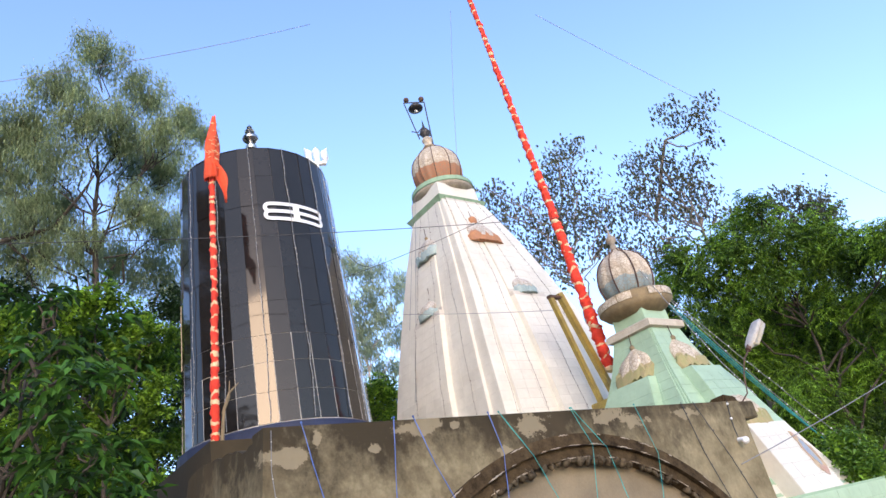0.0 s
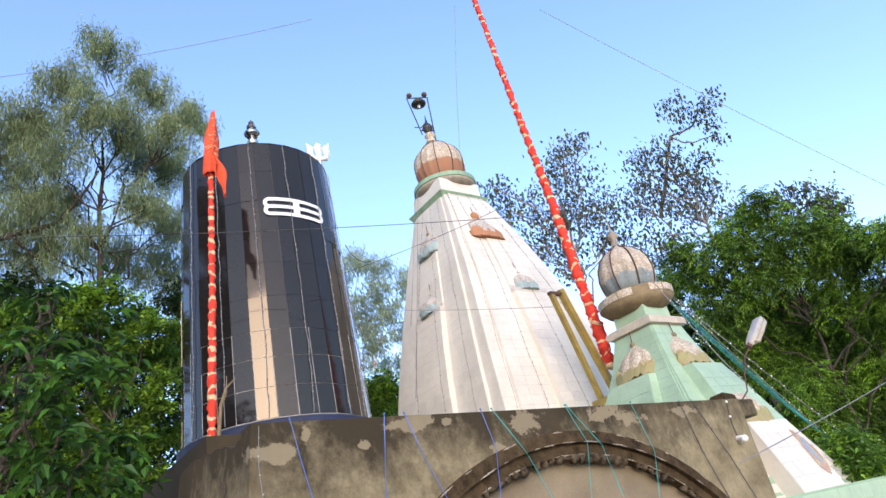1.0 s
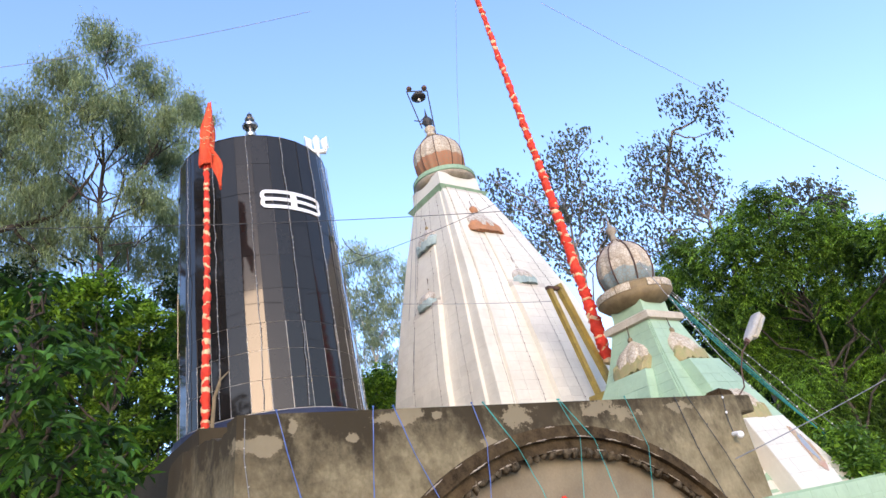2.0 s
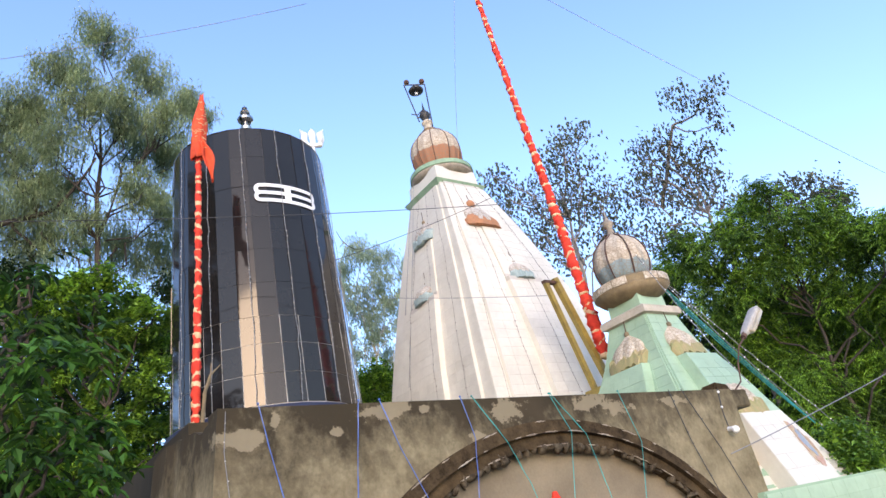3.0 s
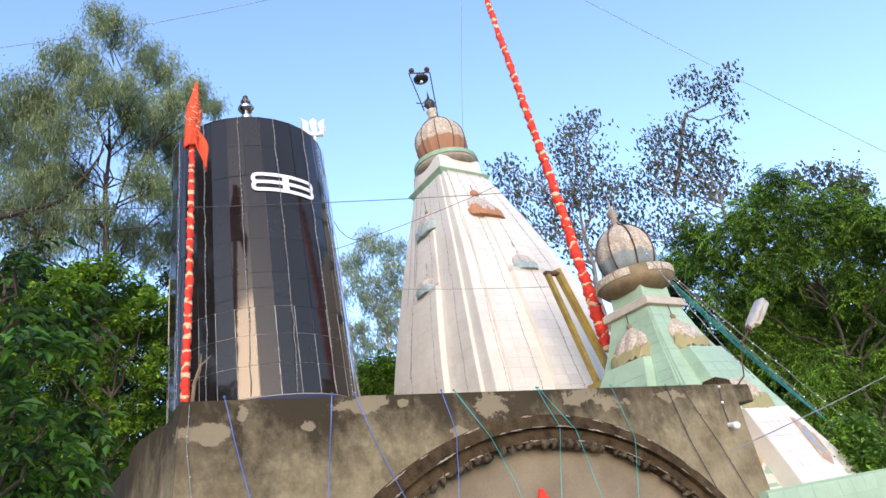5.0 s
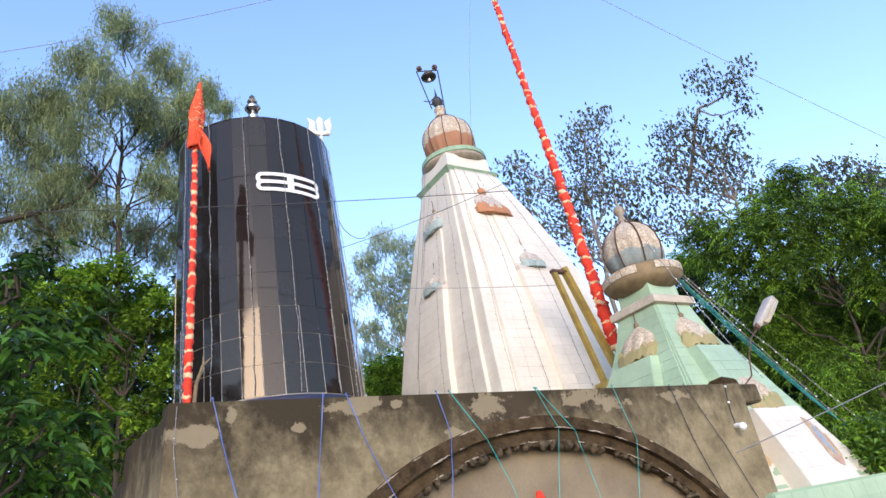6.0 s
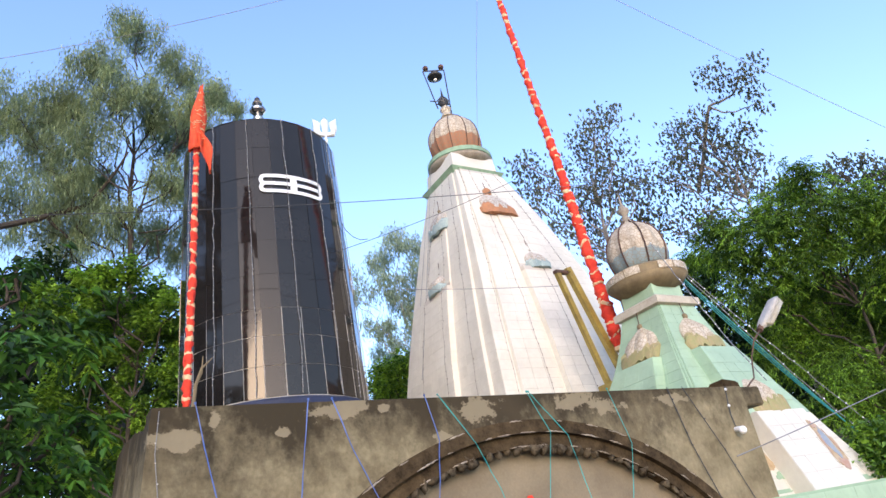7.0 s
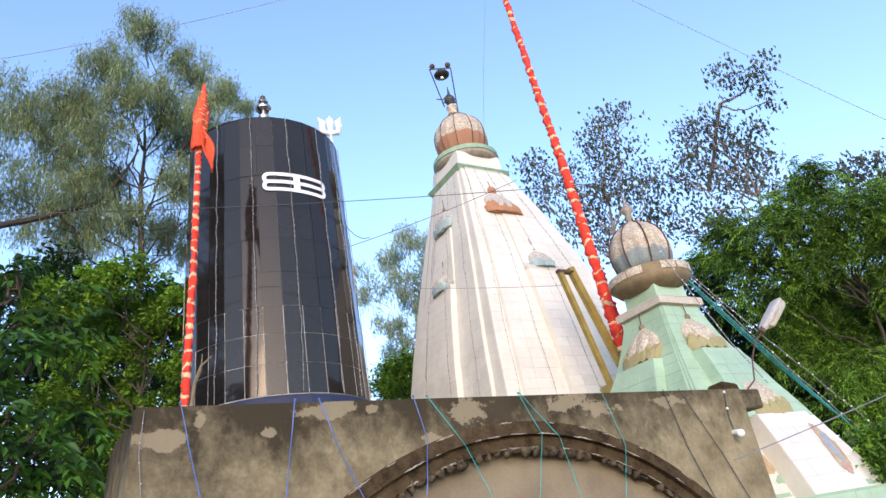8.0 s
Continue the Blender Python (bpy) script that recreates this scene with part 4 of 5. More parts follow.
light_string("dark string of tiny lamps at the gate wall's corner", [(1.66, 4.945, 2.80), (1.63, 4.945, 2.5), (1.66, 4.945, 2.1), (1.67, 4.945, 1.5)], M_GREY, M_DULL, 0.12, 0.003, 0.006, 66)
for k, (a, b, d) in enumerate((((9.95, 6.65, 5.40), (11.91, 5.47, 2.12), 0.05), ((9.98, 6.60, 5.30), (11.88, 5.56, 1.89), 0.10))):
    light_string("pale lamp string sloping down from the green dome", sag(a, b, d), M_GREY, M_WHITE, 0.22, 0.007, 0.014, 70 + k)
light_string("pale lamp string hanging from the green dome", sag((9.30, 6.45, 5.62), (9.05, 5.20, 2.95), 0.10), M_GREY, M_WHITE, 0.25, 0.007, 0.012, 73)


# ---- cables ----
def cable(label, pts, r=0.008, material=M_WIRE):
    th = thing("cable", label, "cable", "overhead cables")
    part("strand", tube(bmesh.new(), pts, r, 5), material, th)


for k in range(3):
    cable("teal cord sloping down from the green dome", sag((9.96, 6.60 + 0.05 * k, 5.16 + 0.05 * k), (11.9, 5.46 + 0.05 * k, 1.62 + 0.13 * k), 0.06 + 0.06 * k), 0.009, M_RIBT)
cable("thin overhead cable against the sky", sag((-1.6, 12.6, 11.2), (5.6, 9.9, 13.25), 0.18), 0.006, M_GREY)
cable("thin overhead cable against the sky", sag((12.4, 8.8, 15.3), (19.6, 4.7, 7.4), 0.1), 0.007, M_GREY)
cable("black cable strung between the trees and the spire", sag((-1.05, 10.5, 7.08), (8.6, 6.64, 6.74), 0.12, 30), 0.006)
cable("black cable from the black tower to the spire", sag((5.16, 9.4, 6.56), (8.83, 8.8, 8.15), 0.06), 0.006)
cable("thin cable rising from the spire into the sky", [(9.85, 11.0, 10.6), (10.07, 11.0, 11.29), (10.5, 11.0, 13.34), (11.4, 11.0, 17.2)], 0.006, M_GREY)
cable("grey cable from the gate wall out past the trees", sag((7.67, 4.965, 2.04), (15.4, 5.0, 3.5), 0.04), 0.007, M_GREY)
cable("loose black cable off the black tower", [(5.33, 9.5, 7.2), (5.37, 9.45, 7.02), (5.48, 9.42, 6.88), (5.61, 9.4, 6.82), (5.74, 9.38, 6.84)], 0.007)
cable("thin cable strung past the spire to the pole stand", sag((5.94, 9, 5.72), (8.53, 7.93, 5.46), 0.02), 0.005, M_GREY)

cable("thin cable down the spire's side", sag((8.72, 11.45, 10.25), (7.98, 11.7, 6.6), 0.05), 0.005, M_GREY)
cable("thin cable down the spire's side", sag((8.66, 11.3, 10.1), (7.62, 11.5, 4.9), 0.08), 0.005, M_GREY)

# ---- dry stick by the short flagpole ----
stick = thing("dry_stick", "dry forked stick leaning on the short flagpole", "stick")
part("stem", tube(bmesh.new(), [(2.66, 8.93, 3.68), (2.72, 8.93, 4.15), (2.80, 8.92, 4.38), (2.94, 8.92, 4.52)], [0.028, 0.023, 0.016, 0.006], 7), M_OCHRE, stick)
part("fork", tube(bmesh.new(), [(2.70, 8.93, 4.10), (2.80, 8.93, 4.32), (2.82, 8.93, 4.55)], [0.02, 0.013, 0.005], 6), M_OCHRE, stick)


# ---- murals on the green tower ----
M_MURB = mat("faded_ochre_mural_paint", (0.36, 0.235, 0.10), (0.46, 0.35, 0.21), rough=0.5, scale=9, fine=40, bump=0)
M_MURC = mat("rust_mural_paint", (0.36, 0.17, 0.09), (0.42, 0.30, 0.22), rough=0.5, scale=9, fine=40, bump=0)


def blotch(name, u0, z0, ru, rz, lean, out, material, parent, seed):
    """A ragged coat of paint that lies on the sloping face."""
    rnd = random.Random(seed)
    bm = bmesh.new()
    ws = [1 + 0.16 * math.sin(3 * k * math.pi / 14 + seed) + 0.10 * math.sin(7 * k * math.pi / 14) + rnd.uniform(-0.08, 0.08) for k in range(28)]
    rings = []
    for f, lift in ((1.0, -0.004), (1.0, 0.0), (0.66, 0.0), (0.33, 0.0), (0.03, 0.0)):
        ring = []
        for k in range(28):
            a = 2 * math.pi * k / 28
            du, dz = ru * ws[k] * f * math.cos(a), rz * ws[k] * f * math.sin(a)
            u, z = u0 + du * math.cos(lean) - dz * math.sin(lean), z0 + du * math.sin(lean) + dz * math.cos(lean)
            ring.append((GX + u, GY - (interp(G_PROF, z) + out + lift), z))
        rings.append(ring)
    return part(name, loft(bm, rings), material, parent)


mural = thing("wall_mural", "faded blue, ochre and rust painting on the white tiled panel", "painting")
M_MURD = mat("pale_blue_mural_paint", (0.28, 0.31, 0.33), (0.20, 0.24, 0.28), rough=0.5, scale=14, fine=40, bump=0)
blotch("painted_field", 0.42, 2.08, 0.135, 0.32, 0.02, 0.292, M_MURB, mural, 2)
blotch("painted_centre", 0.425, 2.10, 0.065, 0.21, 0.02, 0.295, M_MURD, mural, 5)
blotch("painted_foot", 0.41, 1.82, 0.085, 0.075, 0.1, 0.297, M_MURC, mural, 7)
blotch("painted_stroke", 0.325, 2.10, 0.014, 0.15, -0.12, 0.297, M_MURC, mural, 8)
blotch("painted_stroke", 0.525, 2.12, 0.014, 0.16, 0.12, 0.297, M_MURC, mural, 9)
blotch("painted_crown", 0.39, 2.37, 0.04, 0.05, 0.1, 0.297, M_MURC, mural, 10)
mural2 = thing("wall_mural", "faded ochre painting on the tower's white tiles", "painting")
blotch("painted_field", -0.66, 2.05, 0.09, 0.20, 0.1, 0.012, M_MURB, mural2, 3)
blotch("painted_foot", -0.58, 1.80, 0.11, 0.05, 0.1, 0.013, M_MINTG, mural2, 4)
part("base_plinth", box(bmesh.new(), 7.9, 11.3, 4.86, 9.0, 0.0, 1.56, 0.02), M_MINTG, green, "mint tiled base")


# ---- trees ----
def leaves(blobs, per, length, width, droop, seed, clumps=26, spread=0.42, fold=0.25, tight=0.5, pairs=0, stem=0.3, tall=0.7):
    """Leaves in uneven clumps filling the blobs, as one sheet of small folded blades."""
    r = np.random.RandomState(seed)
    vs, fs = [], []
    for bx, by, bz, br in blobs:
        k = max(4, int(clumps * (br ** 1.5) + 3))
        d = r.normal(size=(k, 3))
        d /= np.linalg.norm(d, axis=1)[:, None]
        cen = np.array((bx, by, bz)) + d * br * r.uniform(0.15, 1.1, (k, 1)) ** tight * np.array((1, 1, 0.85))
        m = int(per)
        for c in cen:
            q = max(3, int(m * r.uniform(0.5, 1.4)))
            p = c + r.normal(size=(q, 3)) * spread * np.array((1, 1, tall)) * (0.35 + 0.5 * br ** 0.5) * 0.5
            az = r.uniform(0, 2 * np.pi, q)
            el = r.normal(-droop, 0.45, q)
            if pairs:
                st = np.stack([np.cos(az) * np.cos(el), np.sin(az) * np.cos(el), np.sin(el)], 1)
                side = np.stack([-np.sin(az), np.cos(az), r.normal(0, 0.25, q)], 1)
                ss, pp_, dd = stem * r.uniform(0.7, 1.2, (q, 1)), [], []
                for j in range(pairs):
                    f = (j + 0.6) / pairs
                    for sg in (-1, 1):
                        pp_.append(p + st * ss * f - np.array((0, 0, 1)) * ss * 0.35 * f * f)
                        dd.append(st * 0.55 + sg * side * 0.8 * (1.05 - 0.5 * f) + r.normal(0, 0.12, (q, 3)) - np.array((0, 0, 0.25 + 0.3 * f)))
                p, dv = np.concatenate(pp_), np.concatenate(dd)
                dv /= np.linalg.norm(dv, axis=1)[:, None]
                az, el = np.arctan2(dv[:, 1], dv[:, 0]), np.arcsin(dv[:, 2])
                q = len(p)
            L = length * r.uniform(0.6, 1.25, q)
            W = width * r.uniform(0.7, 1.2, q)
            dr = np.stack([np.cos(az) * np.cos(el), np.sin(az) * np.cos(el), np.sin(el)], 1)
            sd = np.stack([-np.sin(az), np.cos(az), r.normal(0, 0.5, q)], 1)
            sd /= np.linalg.norm(sd, axis=1)[:, None]
            up = np.cross(dr, sd)
            mid = p + dr * (L * 0.45)[:, None]
            tip = p + dr * L[:, None] - np.array((0, 0, 1)) * (L * 0.12)[:, None]
            a = mid + sd * (W / 2)[:, None] + up * (W * fold)[:, None]
            b = mid - sd * (W / 2)[:, None] + up * (W * fold)[:, None]
            n0 = sum(len(x) for x in vs)
            vs.append(np.stack([p, a, tip, b], 1).reshape(-1, 3))
            fs.append((np.arange(q)[:, None] * 4 + np.array([[0, 1, 2, 3]])) + n0)
    return np.concatenate(vs), np.concatenate(fs)


def leaf_object(name, data, material, parent, label=""):
    v, f = data
    me = bpy.data.meshes.new(name)
    tri = np.concatenate([f[:, [0, 1, 2]], f[:, [0, 2, 3]]])
    me.from_pydata(v.tolist(), [], tri.tolist())
    me.materials.append(material)
    ob = new(name, me)
    ob.parent = parent
    if label:
        tagged(ob, label)
    return ob


def limb(bm, a, b, r0, r1, rnd, n=7, wob=0.12, sides=6):
    a, b = Vector(a), Vector(b)
    ln = (b - a).length
    pts = [a]
    for i in range(1, n):
        f = i / n
        w = ln * wob * math.sin(math.pi * f)
        pts.append(a.lerp(b, f) + Vector((rnd.uniform(-w, w), rnd.uniform(-w, w), rnd.uniform(-w, w) * 0.6)))
    pts.append(b)
    tube(bm, pts, [r0 + (r1 - r0) * i / n for i in range(n + 1)], sides)


def tree(label, base, top, r0, blobs, bark, leaf, per, length, width, droop, seed, twigs=3, lean=0.1, boughs=(), sprays=(), **kw):
    rnd = random.Random(seed)
    th = thing("tree", label, "tree", at=base)
    bm = bmesh.new()
    base, top = Vector(base), Vector(top)
    n = 12
    spine = [base.lerp(top, i / n) + Vector((rnd.uniform(-lean, lean), rnd.uniform(-lean, lean), 0)) * (i > 0) for i in range(n + 1)]
    tube(bm, spine, [r0 * (1 - 0.85 * i / n) for i in range(n + 1)], 9)
    local(th, part("trunk", bm, bark, th, smooth=True))
    bm = bmesh.new()
    for bx, by, bz, br in blobs:
        c = Vector((bx, by, bz))
        k = max(1, min(n - 1, int(n * (c.z - (c.xy - base.xy).length * 0.7 - br - base.z) / (top.z - base.z))))
        s = spine[k]
        limb(bm, s, c, max(0.03, r0 * 0.26 * (1 - 0.6 * k / n)), 0.018, rnd)
        for _ in range(twigs):
            d = Vector((rnd.gauss(0, 1), rnd.gauss(0, 1), rnd.gauss(0.3, 0.8))).normalized()
            limb(bm, s.lerp(c, rnd.uniform(0.6, 1.0)), c + d * br * rnd.uniform(0.7, 1.1), 0.020, 0.004, rnd, 5, 0.14, 4)
    for pts, ra, rb in boughs:
        q = [Vector(p) for p in pts]
        run = [a.lerp(b, i / 4) + Vector((rnd.uniform(-1, 1), rnd.uniform(-1, 1), rnd.uniform(-1, 1))) * 0.03 for a, b in zip(q, q[1:]) for i in range(4)] + [q[-1]]
        tube(bm, run, [ra + (rb - ra) * i / (len(run) - 1) for i in range(len(run))], 7)
    local(th, part("branching", bm, bark, th))
    local(th, leaf_object("crown", leaves([*blobs, *sprays], per, length, width, droop, seed, **kw), leaf, th))
    return th


EUC = [(3.2, 19.9, 20.2, 0.92), (1.9, 19.9, 18.4, 0.96), (4.6, 20.5, 19.3, 0.96), (0.6, 21.5, 17.3, 1.07), (1.2, 21.2, 17.6, 0.98), (5.6, 18.8, 17.3, 0.59), (6.7, 20.7, 18.4, 0.41), (4.9, 18.8, 16.5, 0.86), (2.5, 19.6, 17.2, 1.05), (3.8, 20.1, 17.3, 1.08), (0.9, 22.4, 16.3, 1.17), (1.8, 20.5, 15.8, 1.13), (4.7, 21.7, 17.2, 1.22), (5.9, 22, 17.1, 1.01), (1.2, 21.5, 14.2, 1.08), (2.3, 22.3, 15.3, 0.83), (4.5, 20.3, 14.4, 0.94), (5.5, 21.6, 14.4, 1.11), (2.6, 21.5, 13.3, 1.15), (4.4, 23.9, 14.2, 1.28), (1.3, 22.9, 13.3, 1.34), (-0.7, 22.3, 17.5, 1.51), (-0.6, 23.2, 15, 1.8), (6, 23.7, 13.4, 1.18)]
BUSH = [(2.5, 16.4, 9.1, 0.52), (1.9, 16.4, 8.8, 0.51), (3.4, 17.4, 9.1, 0.55), (3.9, 16.5, 8.4, 0.49), (2.4, 18, 8.7, 0.65), (3.3, 17.3, 8.1, 0.63), (4.3, 17.5, 7.9, 0.51), (1.9, 18.7, 8.4, 0.67), (3, 17.9, 7.4, 0.64), (3.9, 16.9, 6.8, 0.54), (3.5, 17.4, 6, 0.55), (4.4, 18.1, 6, 0.48), (2.5, 18.3, 6.5, 0.64), (3.3, 18.7, 5.5, 0.71), (4, 18.1, 5, 0.56), (2.3, 18.9, 5.3, 0.81), (1.5, 17.8, 7.3, 0.78), (1.3, 18.7, 6.2, 0.97), (2.9, 19.2, 4.6, 0.82), (0.9, 16.9, 8.5, 0.67)]
NEAR = [(0.6, 8.7, 5.6, 0.17), (0.8, 8.9, 5.1, 0.22), (0.6, 7.8, 4.2, 0.25), (0.7, 8, 3.6, 0.2), (1.4, 8.7, 3.7, 0.13), (0.9, 8, 3.3, 0.25), (1.2, 9, 3.1, 0.24), (0.8, 8.8, 3, 0.3), (1.1, 8.6, 4.6, 0.18), (0.2, 8.3, 4.5, 0.48), (0.3, 8.4, 3.4, 0.46)]
GAP = [(20.5, 34.3, 20.7, 1.11), (22.7, 35.1, 21, 1.08), (20.4, 36.6, 20.6, 1), (21.7, 35, 19.1, 1.19), (20.3, 36.1, 18.5, 1.12), (22.9, 35.2, 18, 1.05), (21.7, 37, 17.7, 1.22), (22.7, 36.1, 16.4, 1.13), (20, 37.1, 16.1, 1.04), (24.3, 34.2, 19.3, 1.37), (21.5, 36.9, 15.5, 1.12), (24.4, 38.3, 15.4, 1.11), (21.8, 40.3, 15.1, 1.11), (18.2, 36.8, 18.5, 1.48), (25.3, 36.3, 17, 1.17)]
GAPBUSH = [(9.9, 16.3, 6.8, 0.36), (9.6, 17, 6.6, 0.44), (10.2, 16.4, 6.4, 0.43), (9.7, 16.6, 6, 0.49), (9.3, 17, 6.2, 0.36), (10.2, 16.2, 5.8, 0.39)]
PEEPAL = [(15.3, 11.9, 12.9, 0.6), (15.8, 11.5, 13.2, 0.45), (15.7, 12.8, 12.7, 0.54), (15.7, 11.9, 12, 0.63), (14.1, 14, 12.8, 0.42), (14.6, 14.2, 12.3, 0.61), (15.4, 13.9, 12.4, 0.58), (15.2, 13.5, 11.2, 0.75), (16, 13.1, 11.7, 0.76), (15.9, 12.2, 11, 0.74), (16.8, 11.9, 11.3, 0.68), (14.9, 13.8, 10.3, 0.66), (16.5, 13.9, 10.9, 0.78), (16.1, 13.6, 9.7, 0.56), (17.3, 12.8, 10.7, 0.7), (14.4, 14.3, 11.4, 0.49)]
PEEPAL_EAST = [(17.9, 10.9, 12.7, 0.51), (17.9, 10.1, 12.4, 0.54), (17.8, 10.9, 11.8, 0.65), (18.4, 10.2, 11.8, 0.74), (19, 9.9, 11.5, 0.63), (19.4, 9.7, 11, 0.51), (18.4, 11, 11, 0.78), (18.6, 10.3, 10.3, 0.76), (19.5, 9.7, 10.2, 0.51), (17.6, 11.5, 11.2, 0.69), (18.5, 11.9, 10.1, 0.86), (18, 12.7, 10.4, 0.67), (17.8, 9.1, 13.6, 0.35), (18.2, 9.1, 13.2, 0.29), (18.1, 8.4, 12.9, 0.34), (18.7, 8.4, 12.7, 0.23), (18.2, 8, 13.1, 0.25), (18.9, 8.7, 12.3, 0.23), (18.6, 9.2, 11.9, 0.17), (19.1, 9.3, 11.8, 0.16), (18.5, 11.1, 9.3, 0.76)]
PEEPAL2 = [(23.9, 9.6, 11.3, 0.55), (25, 9.3, 11.5, 0.66), (25.1, 8.7, 11, 0.61), (25.4, 8.7, 10.5, 0.47), (25.2, 10.1, 11.1, 0.72), (25.1, 9.2, 10.5, 0.79), (25.9, 9.1, 10.1, 0.67)]
GREEN = [(17.2, 7.6, 8.9, 0.33), (18.1, 8.2, 8.8, 0.46), (17.3, 8.7, 8.5, 0.54), (16.3, 8.4, 7.6, 0.61), (16.1, 9.6, 8.2, 0.43), (16.8, 10.9, 8.1, 0.49), (16.3, 9.5, 7.5, 0.62), (17, 7.3, 7.5, 0.55), (17.9, 6.8, 7.8, 0.57), (18, 6.5, 7.2, 0.69), (18.8, 6.3, 6.8, 0.75), (17.8, 7.5, 7, 0.8), (17, 8.2, 6.8, 0.78), (18.3, 6.9, 5.8, 0.83), (16.7, 9.7, 6.5, 0.91), (18.5, 9.2, 5.9, 1.23), (19.3, 8.5, 5, 1.15), (17.6, 9.9, 5.1, 0.93), (17.1, 8.4, 3.6, 1.03), (19.1, 8.1, 3.4, 1.2), (19.2, 6.3, 5.6, 1.02), (19.7, 6.8, 4.3, 1.39), (18, 8.3, 2.1, 0.98), (17.8, 5.1, 6.6, 0.63)]
tree("tall airy gum tree with drooping olive leaves", (3.1, 21.3, 0), (3.3, 21.1, 17.2), 0.24, EUC, M_BARK, L_EUC, 84, 0.18, 0.036, 1.1, 11, twigs=6, clumps=44, spread=0.34, tall=1.5, tight=0.75, boughs=[([(-1.72, 21.8, 12.53), (0.62, 21.52, 13.23), (1.83, 21.21, 13.67), (2.39, 20.84, 14.22), (3, 20.09, 15.26)], 0.12, 0.03), ([(0.9, 21.46, 13.32), (1.55, 21.73, 12.77), (2.34, 21.8, 12.5)], 0.06, 0.02)])
tree("dense lime-green bushy tree beside the temple", (2.9, 17.8, 0), (3.1, 17.6, 7.7), 0.14, BUSH, M_BARK, L_BUSH, 55, 0.14, 0.08, 0.1, 12, clumps=56, spread=0.30, tight=0.4)
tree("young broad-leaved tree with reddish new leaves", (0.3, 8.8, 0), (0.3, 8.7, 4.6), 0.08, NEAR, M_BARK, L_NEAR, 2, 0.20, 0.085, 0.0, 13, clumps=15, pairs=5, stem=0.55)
tree("distant hazy gum tree", (22.1, 37.0, 0), (22.3, 36.8, 19.3), 0.22, GAP, M_EUCBARK, L_HAZE, 40, 0.30, 0.075, 1.0, 14, twigs=6, clumps=22, spread=0.45, tall=1.3)
tree("round green bush behind the hall", (9.4, 16.4, 0), (9.4, 16.4, 5.8), 0.10, GAPBUSH, M_BARK, L_BUSH, 55, 0.13, 0.075, 0.1, 15, clumps=80)
tree("sparse peepal tree with small dark leaves", (15.6, 13.1, 0), (15.8, 12.9, 11.8), 0.16, PEEPAL, M_GREYBARK, L_PEEP, 8, 0.14, 0.10, 1.0, 16, twigs=6, clumps=54, spread=0.62)
tree("sparse peepal tree with one long bare bough", (18.4, 10.0, 0), (18.6, 9.8, 10.6), 0.15, PEEPAL_EAST[:12] + PEEPAL_EAST[20:], M_GREYBARK, L_PEEP, 8, 0.14, 0.10, 1.0, 26, twigs=6, clumps=54, spread=0.58, boughs=[([(18.39, 11.21, 10.6), (18.22, 10.21, 12), (18.09, 9.63, 12.74), (18.4, 8.99, 12.77), (18.41, 8.5, 13.13)], 0.07, 0.02), ([(18.09, 9.63, 12.74), (18.41, 9.39, 12.42), (18.65, 9.07, 12.3), (18.85, 8.6, 12.34)], 0.03, 0.012)], sprays=PEEPAL_EAST[12:20])
tree("sparse peepal tree behind the dense one", (25.1, 9.2, 0), (25.3, 9.0, 10.6), 0.2, PEEPAL2, M_BARK, L_PEEP, 10, 0.17, 0.11, 1.0, 17, twigs=5, clumps=40)
tree("dense dark-green feathery tree", (17.7, 8.0, 0), (17.9, 7.8, 7.2), 0.09, GREEN, M_BARK, L_GREEN, 11, 0.125, 0.040, 0.05, 18, clumps=40, pairs=8, stem=0.55, spread=0.46)
tree("small leafy shrub at the green tower's foot", (11.3, 5.3, 0), (11.2, 5.3, 1.9), 0.05, [(11.2, 5.3, 1.95, 0.28), (11.4, 5.4, 2.1, 0.25), (11.1, 5.2, 1.7, 0.3)], M_BARK, L_BUSH, 40, 0.10, 0.06, 0.2, 21, clumps=120)


# ---- tiles of the towers ----
def slab(bm, a, b, c, d, n, t):
    lo = [bm.verts.new(p) for p in (a, b, c, d)]
    hi = [bm.verts.new(p + n * t) for p in (a, b, c, d)]
    bm.faces.new(hi)
    for i in range(4):
        bm.faces.new((lo[i], lo[(i + 1) % 4], hi[(i + 1) % 4], hi[i]))


def clad(th, edges, z0, z1, rowh, tile_w, material, limit, gap=0.0038, name="tile"):
    """Tiles over flat strips; an edge gives its two ends at a height, and its outward side."""
    rest, count = bmesh.new(), 0
    rnd = random.Random(8)
    rows = int((z1 - z0) / rowh)
    for j in range(rows):
        za, zb = z0 + j * rowh + gap / 2, z0 + (j + 1) * rowh - gap / 2
        for fn, lo, hi in edges:
            if zb > hi or za < lo:
                continue
            a0, a1 = (Vector(p) for p in fn(za))
            b0, b1 = (Vector(p) for p in fn(zb))
            n = max(1, round((a1 - a0).length / tile_w))
            nrm = (a1 - a0).cross(b0 - a0).normalized()
            g = gap / 2 / max((a1 - a0).length, 0.01)
            for i in range(n):
                f0, f1 = i / n + g, (i + 1) / n - g
                q = [a0.lerp(a1, f0), a0.lerp(a1, f1), b0.lerp(b1, f1), b0.lerp(b1, f0)]
                t = 0.004 + rnd.uniform(0, 0.002)
                if count < limit and n > 2:
                    bm = bmesh.new()
                    slab(bm, *q, nrm, t)
                    part(name, bm, material, th)
                    count += 1
                else:
                    slab(rest, *q, nrm, t)
    tagged(part("tiling", rest, material, th), kind="stuff")


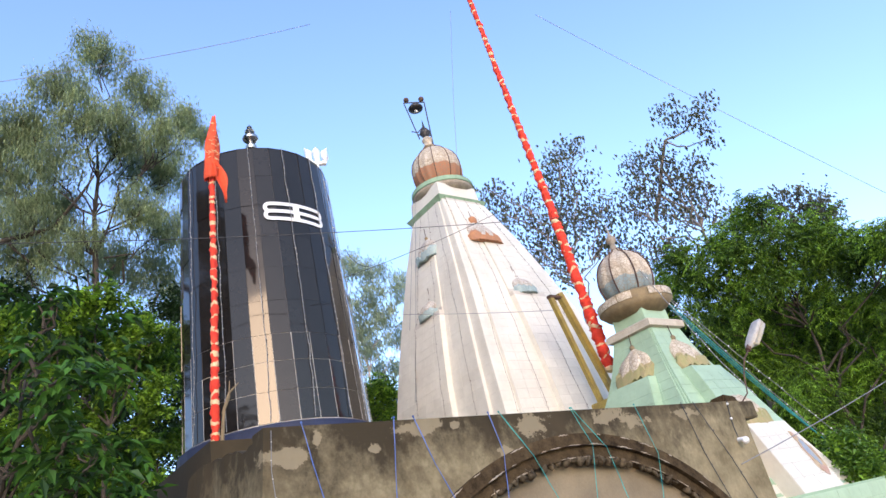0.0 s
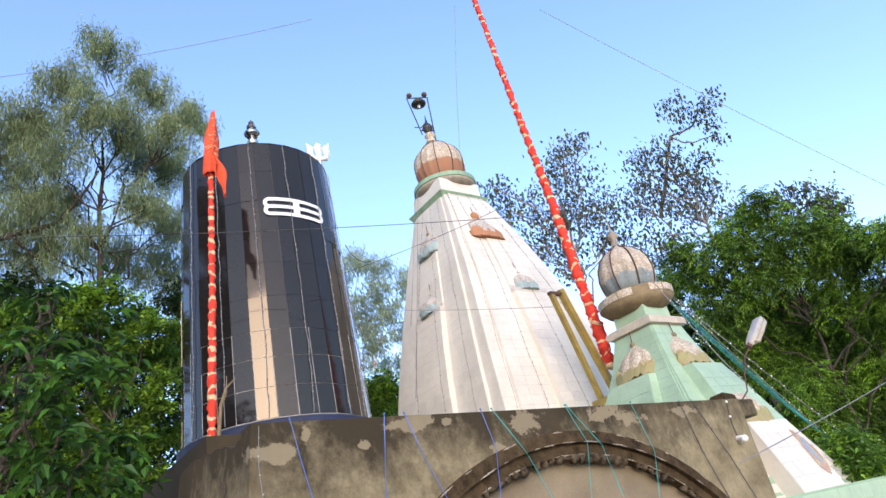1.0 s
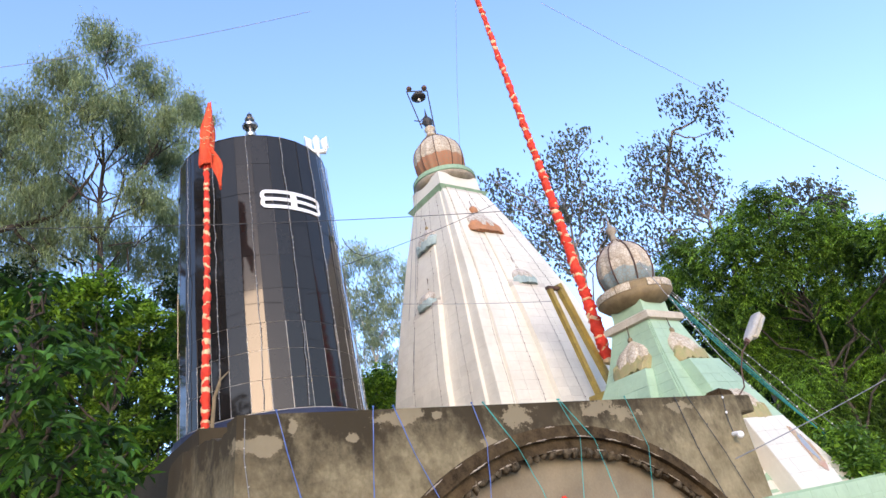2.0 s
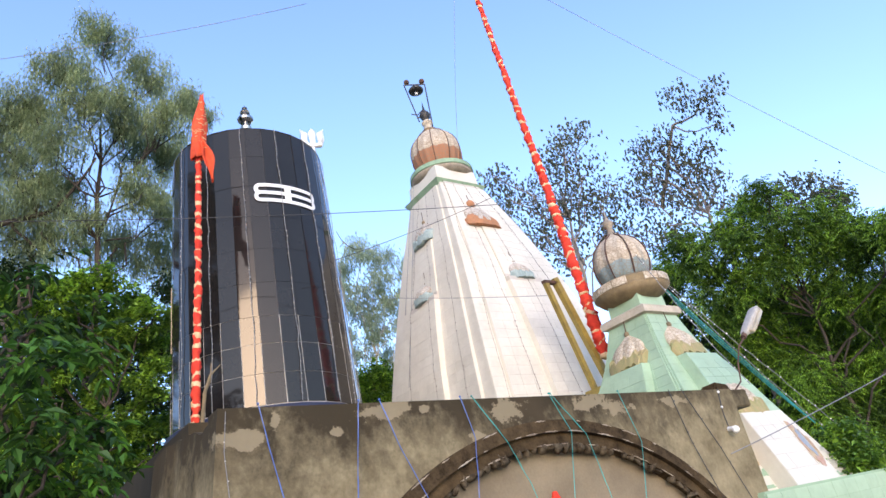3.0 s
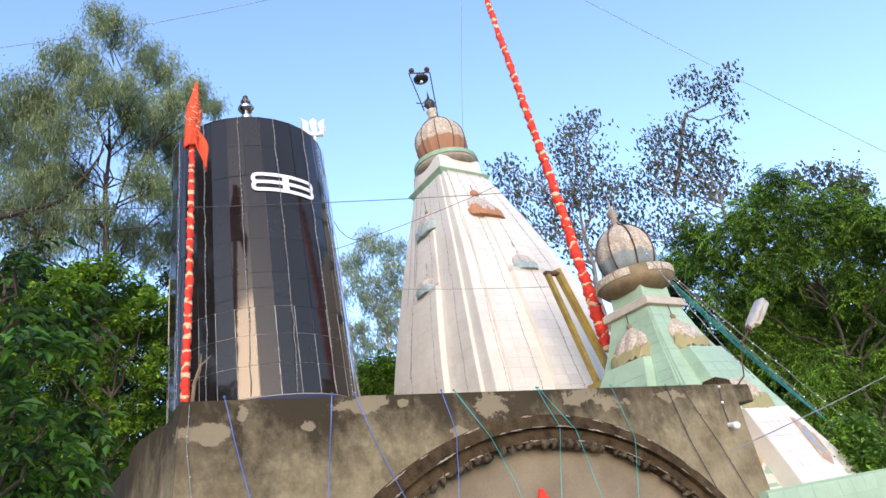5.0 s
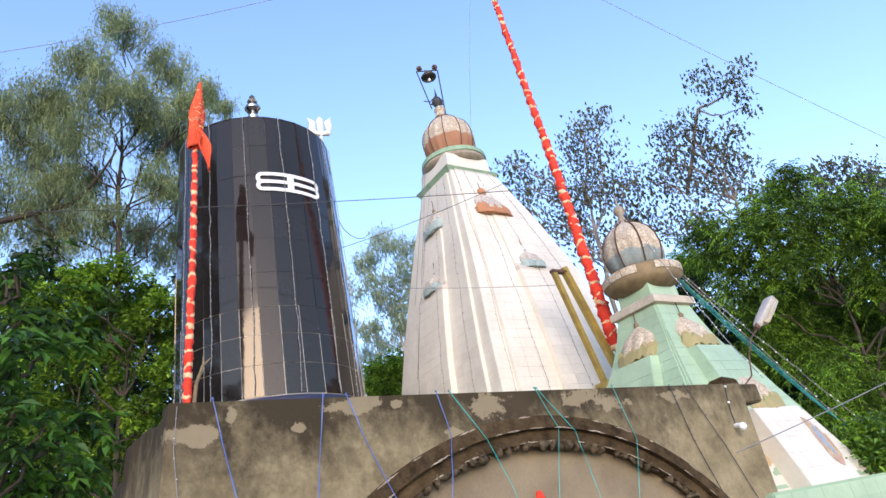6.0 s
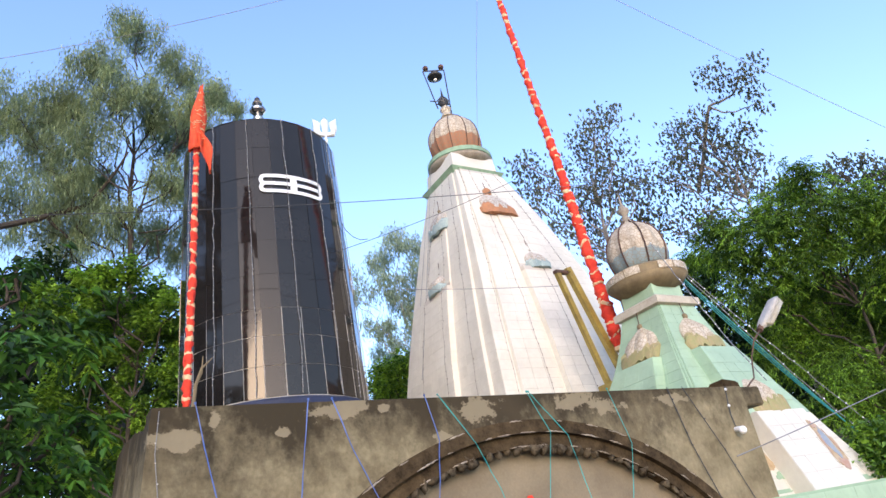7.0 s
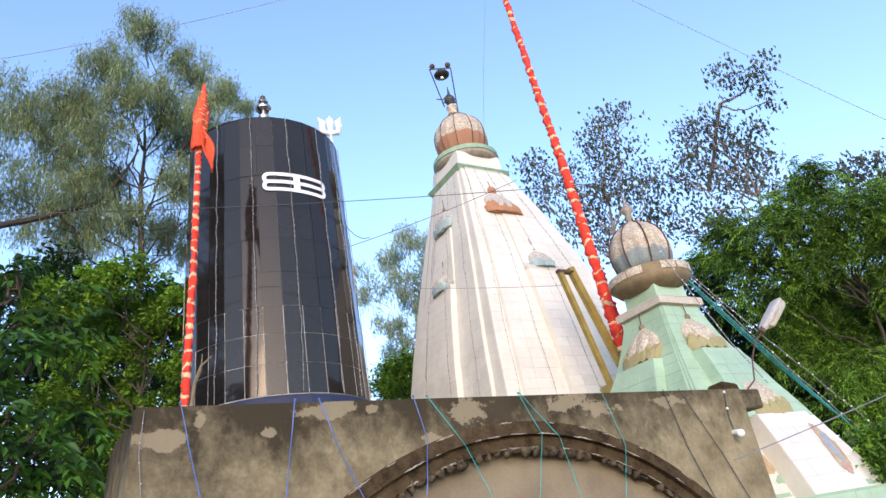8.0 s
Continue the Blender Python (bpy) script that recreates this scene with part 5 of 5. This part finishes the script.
def star_edges(cx, cy, prof, lo, hi, quadrants, corner=CORNER):
    out = []
    pts = star(1.0, 0.0, 0.0, 0.0, corner)
    k = len(pts)
    for i in range(k):
        (xa, ya, _), (xb, yb, _) = pts[i], pts[(i + 1) % k]
        nx, ny = yb - ya, xa - xb
        ln = math.hypot(nx, ny)
        if ln < 1e-4:
            continue
        if (nx / ln < -0.9 and "left" in quadrants) or (ny / ln < -0.9 and "front" in quadrants):
            def fn(z, p=(xa, ya), q=(xb, yb)):
                w = interp(prof, z)
                return (cx + w * p[0], cy + w * p[1], z), (cx + w * q[0], cy + w * q[1], z)
            out.append((fn, lo, hi))
    return out


def strip_edges(cx, cy, prof, half0, half1, out, zlo, zt, lo, q):
    c, s = math.cos(q), math.sin(q)

    def half(z):
        return half0 + (half1 - half0) * (z - zlo) / (zt - zlo)

    def rot(x, y, z):
        return (cx + x * c - y * s, cy + x * s + y * c, z)

    return [(lambda z: (rot(interp(prof, z) + out, -half(z), z), rot(interp(prof, z) + out, half(z), z)), lo, zt),
            (lambda z: (rot(interp(prof, z), -half(z), z), rot(interp(prof, z) + out, -half(z), z)), lo, zt),
            (lambda z: (rot(interp(prof, z) + out, half(z), z), rot(interp(prof, z), half(z), z)), lo, zt)]


we = star_edges(CX, CY, W_PROF, 2.8, 9.42, ("front", "left"))
for q in (math.pi, 1.5 * math.pi):
    we += strip_edges(CX, CY, W_PROF, 0.78, 0.46, 0.13, 0.0, 6.55, 2.8, q)
    we += strip_edges(CX, CY, W_PROF, 0.46, 0.30, 0.04, 6.45, 8.02, 6.57, q)
clad(shikhara, we, 2.8, 9.42, 0.192, 0.30, M_TILE, 290)
ge = star_edges(GX, GY, G_PROF, 2.62, 4.58, ("front", "left"), PLAIN)
for q in (math.pi, 1.5 * math.pi):
    ge += strip_edges(GX, GY, G_PROF, 0.66, 0.40, 0.20, 2.6, 3.72, 2.75, q)
clad(green, ge, 2.62, 4.58, 0.16, 0.28, M_MINT, 150)
ge = star_edges(GX, GY, G_PROF, 1.56, 2.62, ("front", "left"), PLAIN)
for q in (math.pi, 1.5 * math.pi):
    ge += strip_edges(GX, GY, G_PROF, 0.62, 0.52, 0.28, 0.3, 2.62, 1.56, q)
clad(green, ge, 1.56, 2.62, 0.21, 0.30, M_TILE, 100, name="white_tile")
# added filler crown; its dark leaves carry the shade inside the feathery tree
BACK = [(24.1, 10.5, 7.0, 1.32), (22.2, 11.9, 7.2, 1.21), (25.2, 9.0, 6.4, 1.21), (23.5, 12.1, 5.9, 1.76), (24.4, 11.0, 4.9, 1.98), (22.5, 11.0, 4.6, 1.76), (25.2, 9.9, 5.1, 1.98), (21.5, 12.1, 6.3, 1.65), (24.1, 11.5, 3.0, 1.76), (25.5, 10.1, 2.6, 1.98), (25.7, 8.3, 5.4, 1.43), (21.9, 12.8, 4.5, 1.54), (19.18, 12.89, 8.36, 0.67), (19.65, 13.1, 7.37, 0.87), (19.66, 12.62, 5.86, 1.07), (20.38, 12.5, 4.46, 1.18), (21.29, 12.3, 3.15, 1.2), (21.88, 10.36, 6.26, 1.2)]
tree("dense filler tree behind the feathery one, shade put into its leaves", (24.0, 11.0, 0), (24.0, 11.0, 6.6), 0.12, BACK, M_BARK, L_DARK, 60, 0.22, 0.09, 0.3, 19, clumps=36, spread=0.5)
# fills the gaps behind the bush, their shade put into the leaf colour
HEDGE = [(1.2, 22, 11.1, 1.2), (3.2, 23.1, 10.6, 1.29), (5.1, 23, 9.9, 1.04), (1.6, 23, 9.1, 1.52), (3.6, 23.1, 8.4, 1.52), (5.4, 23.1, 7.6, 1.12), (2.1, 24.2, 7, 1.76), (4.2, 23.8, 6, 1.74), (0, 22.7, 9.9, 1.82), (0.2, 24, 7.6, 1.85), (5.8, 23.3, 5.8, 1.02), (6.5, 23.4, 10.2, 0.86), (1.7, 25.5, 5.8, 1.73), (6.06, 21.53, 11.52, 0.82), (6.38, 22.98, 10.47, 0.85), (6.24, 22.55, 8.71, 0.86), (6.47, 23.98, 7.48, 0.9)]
tree("undergrowth behind the bushy tree, shade put into its leaves", (2.0, 24.4, 0), (2.0, 24.4, 6.0), 0.12, HEDGE, M_BARK, L_DARK, 60, 0.20, 0.09, 0.3, 23, clumps=36, spread=0.5)
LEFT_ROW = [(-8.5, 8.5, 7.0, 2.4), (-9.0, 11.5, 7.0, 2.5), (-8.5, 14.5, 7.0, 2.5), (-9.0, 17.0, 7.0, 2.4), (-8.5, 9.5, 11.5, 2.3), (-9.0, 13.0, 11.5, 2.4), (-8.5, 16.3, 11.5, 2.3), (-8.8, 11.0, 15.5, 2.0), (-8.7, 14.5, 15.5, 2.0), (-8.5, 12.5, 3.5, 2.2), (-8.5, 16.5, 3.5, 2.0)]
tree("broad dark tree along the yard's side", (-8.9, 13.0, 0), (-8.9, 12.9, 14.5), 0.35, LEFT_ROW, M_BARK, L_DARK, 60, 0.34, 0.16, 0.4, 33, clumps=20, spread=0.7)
clad(green, [(lambda z: ((7.9, 4.857, z), (11.3, 4.857, z)), 0.0, 1.56)], 0.58, 1.55, 0.19, 0.30, M_MINT, 60, name="plinth_tile")

# the spire's shaft stands a hand's breadth forward of its dome lower down
done = set()
for ob in [*shikhara.children_recursive, *[o for st in scene.objects if st.name.startswith("light_string") and "white spire" in st.get("label", "") for o in st.children]]:
    if ob.type != "MESH" or ob.data.name in done or ob.name.split(".")[0] in ("cornice", "neck", "collar", "collar_rim", "dome", "cord", "finial", "finial_neck"):
        continue
    done.add(ob.data.name)
    for v in ob.data.vertices:
        k = 0.12 * min(1.3, max(0.0, (9.42 - v.co.z) / 4.4))
        v.co.x += k - 0.16 * max(0.0, min(1.0, (v.co.z - 6.4) / 3.0)) ** 1.5
        v.co.y -= k
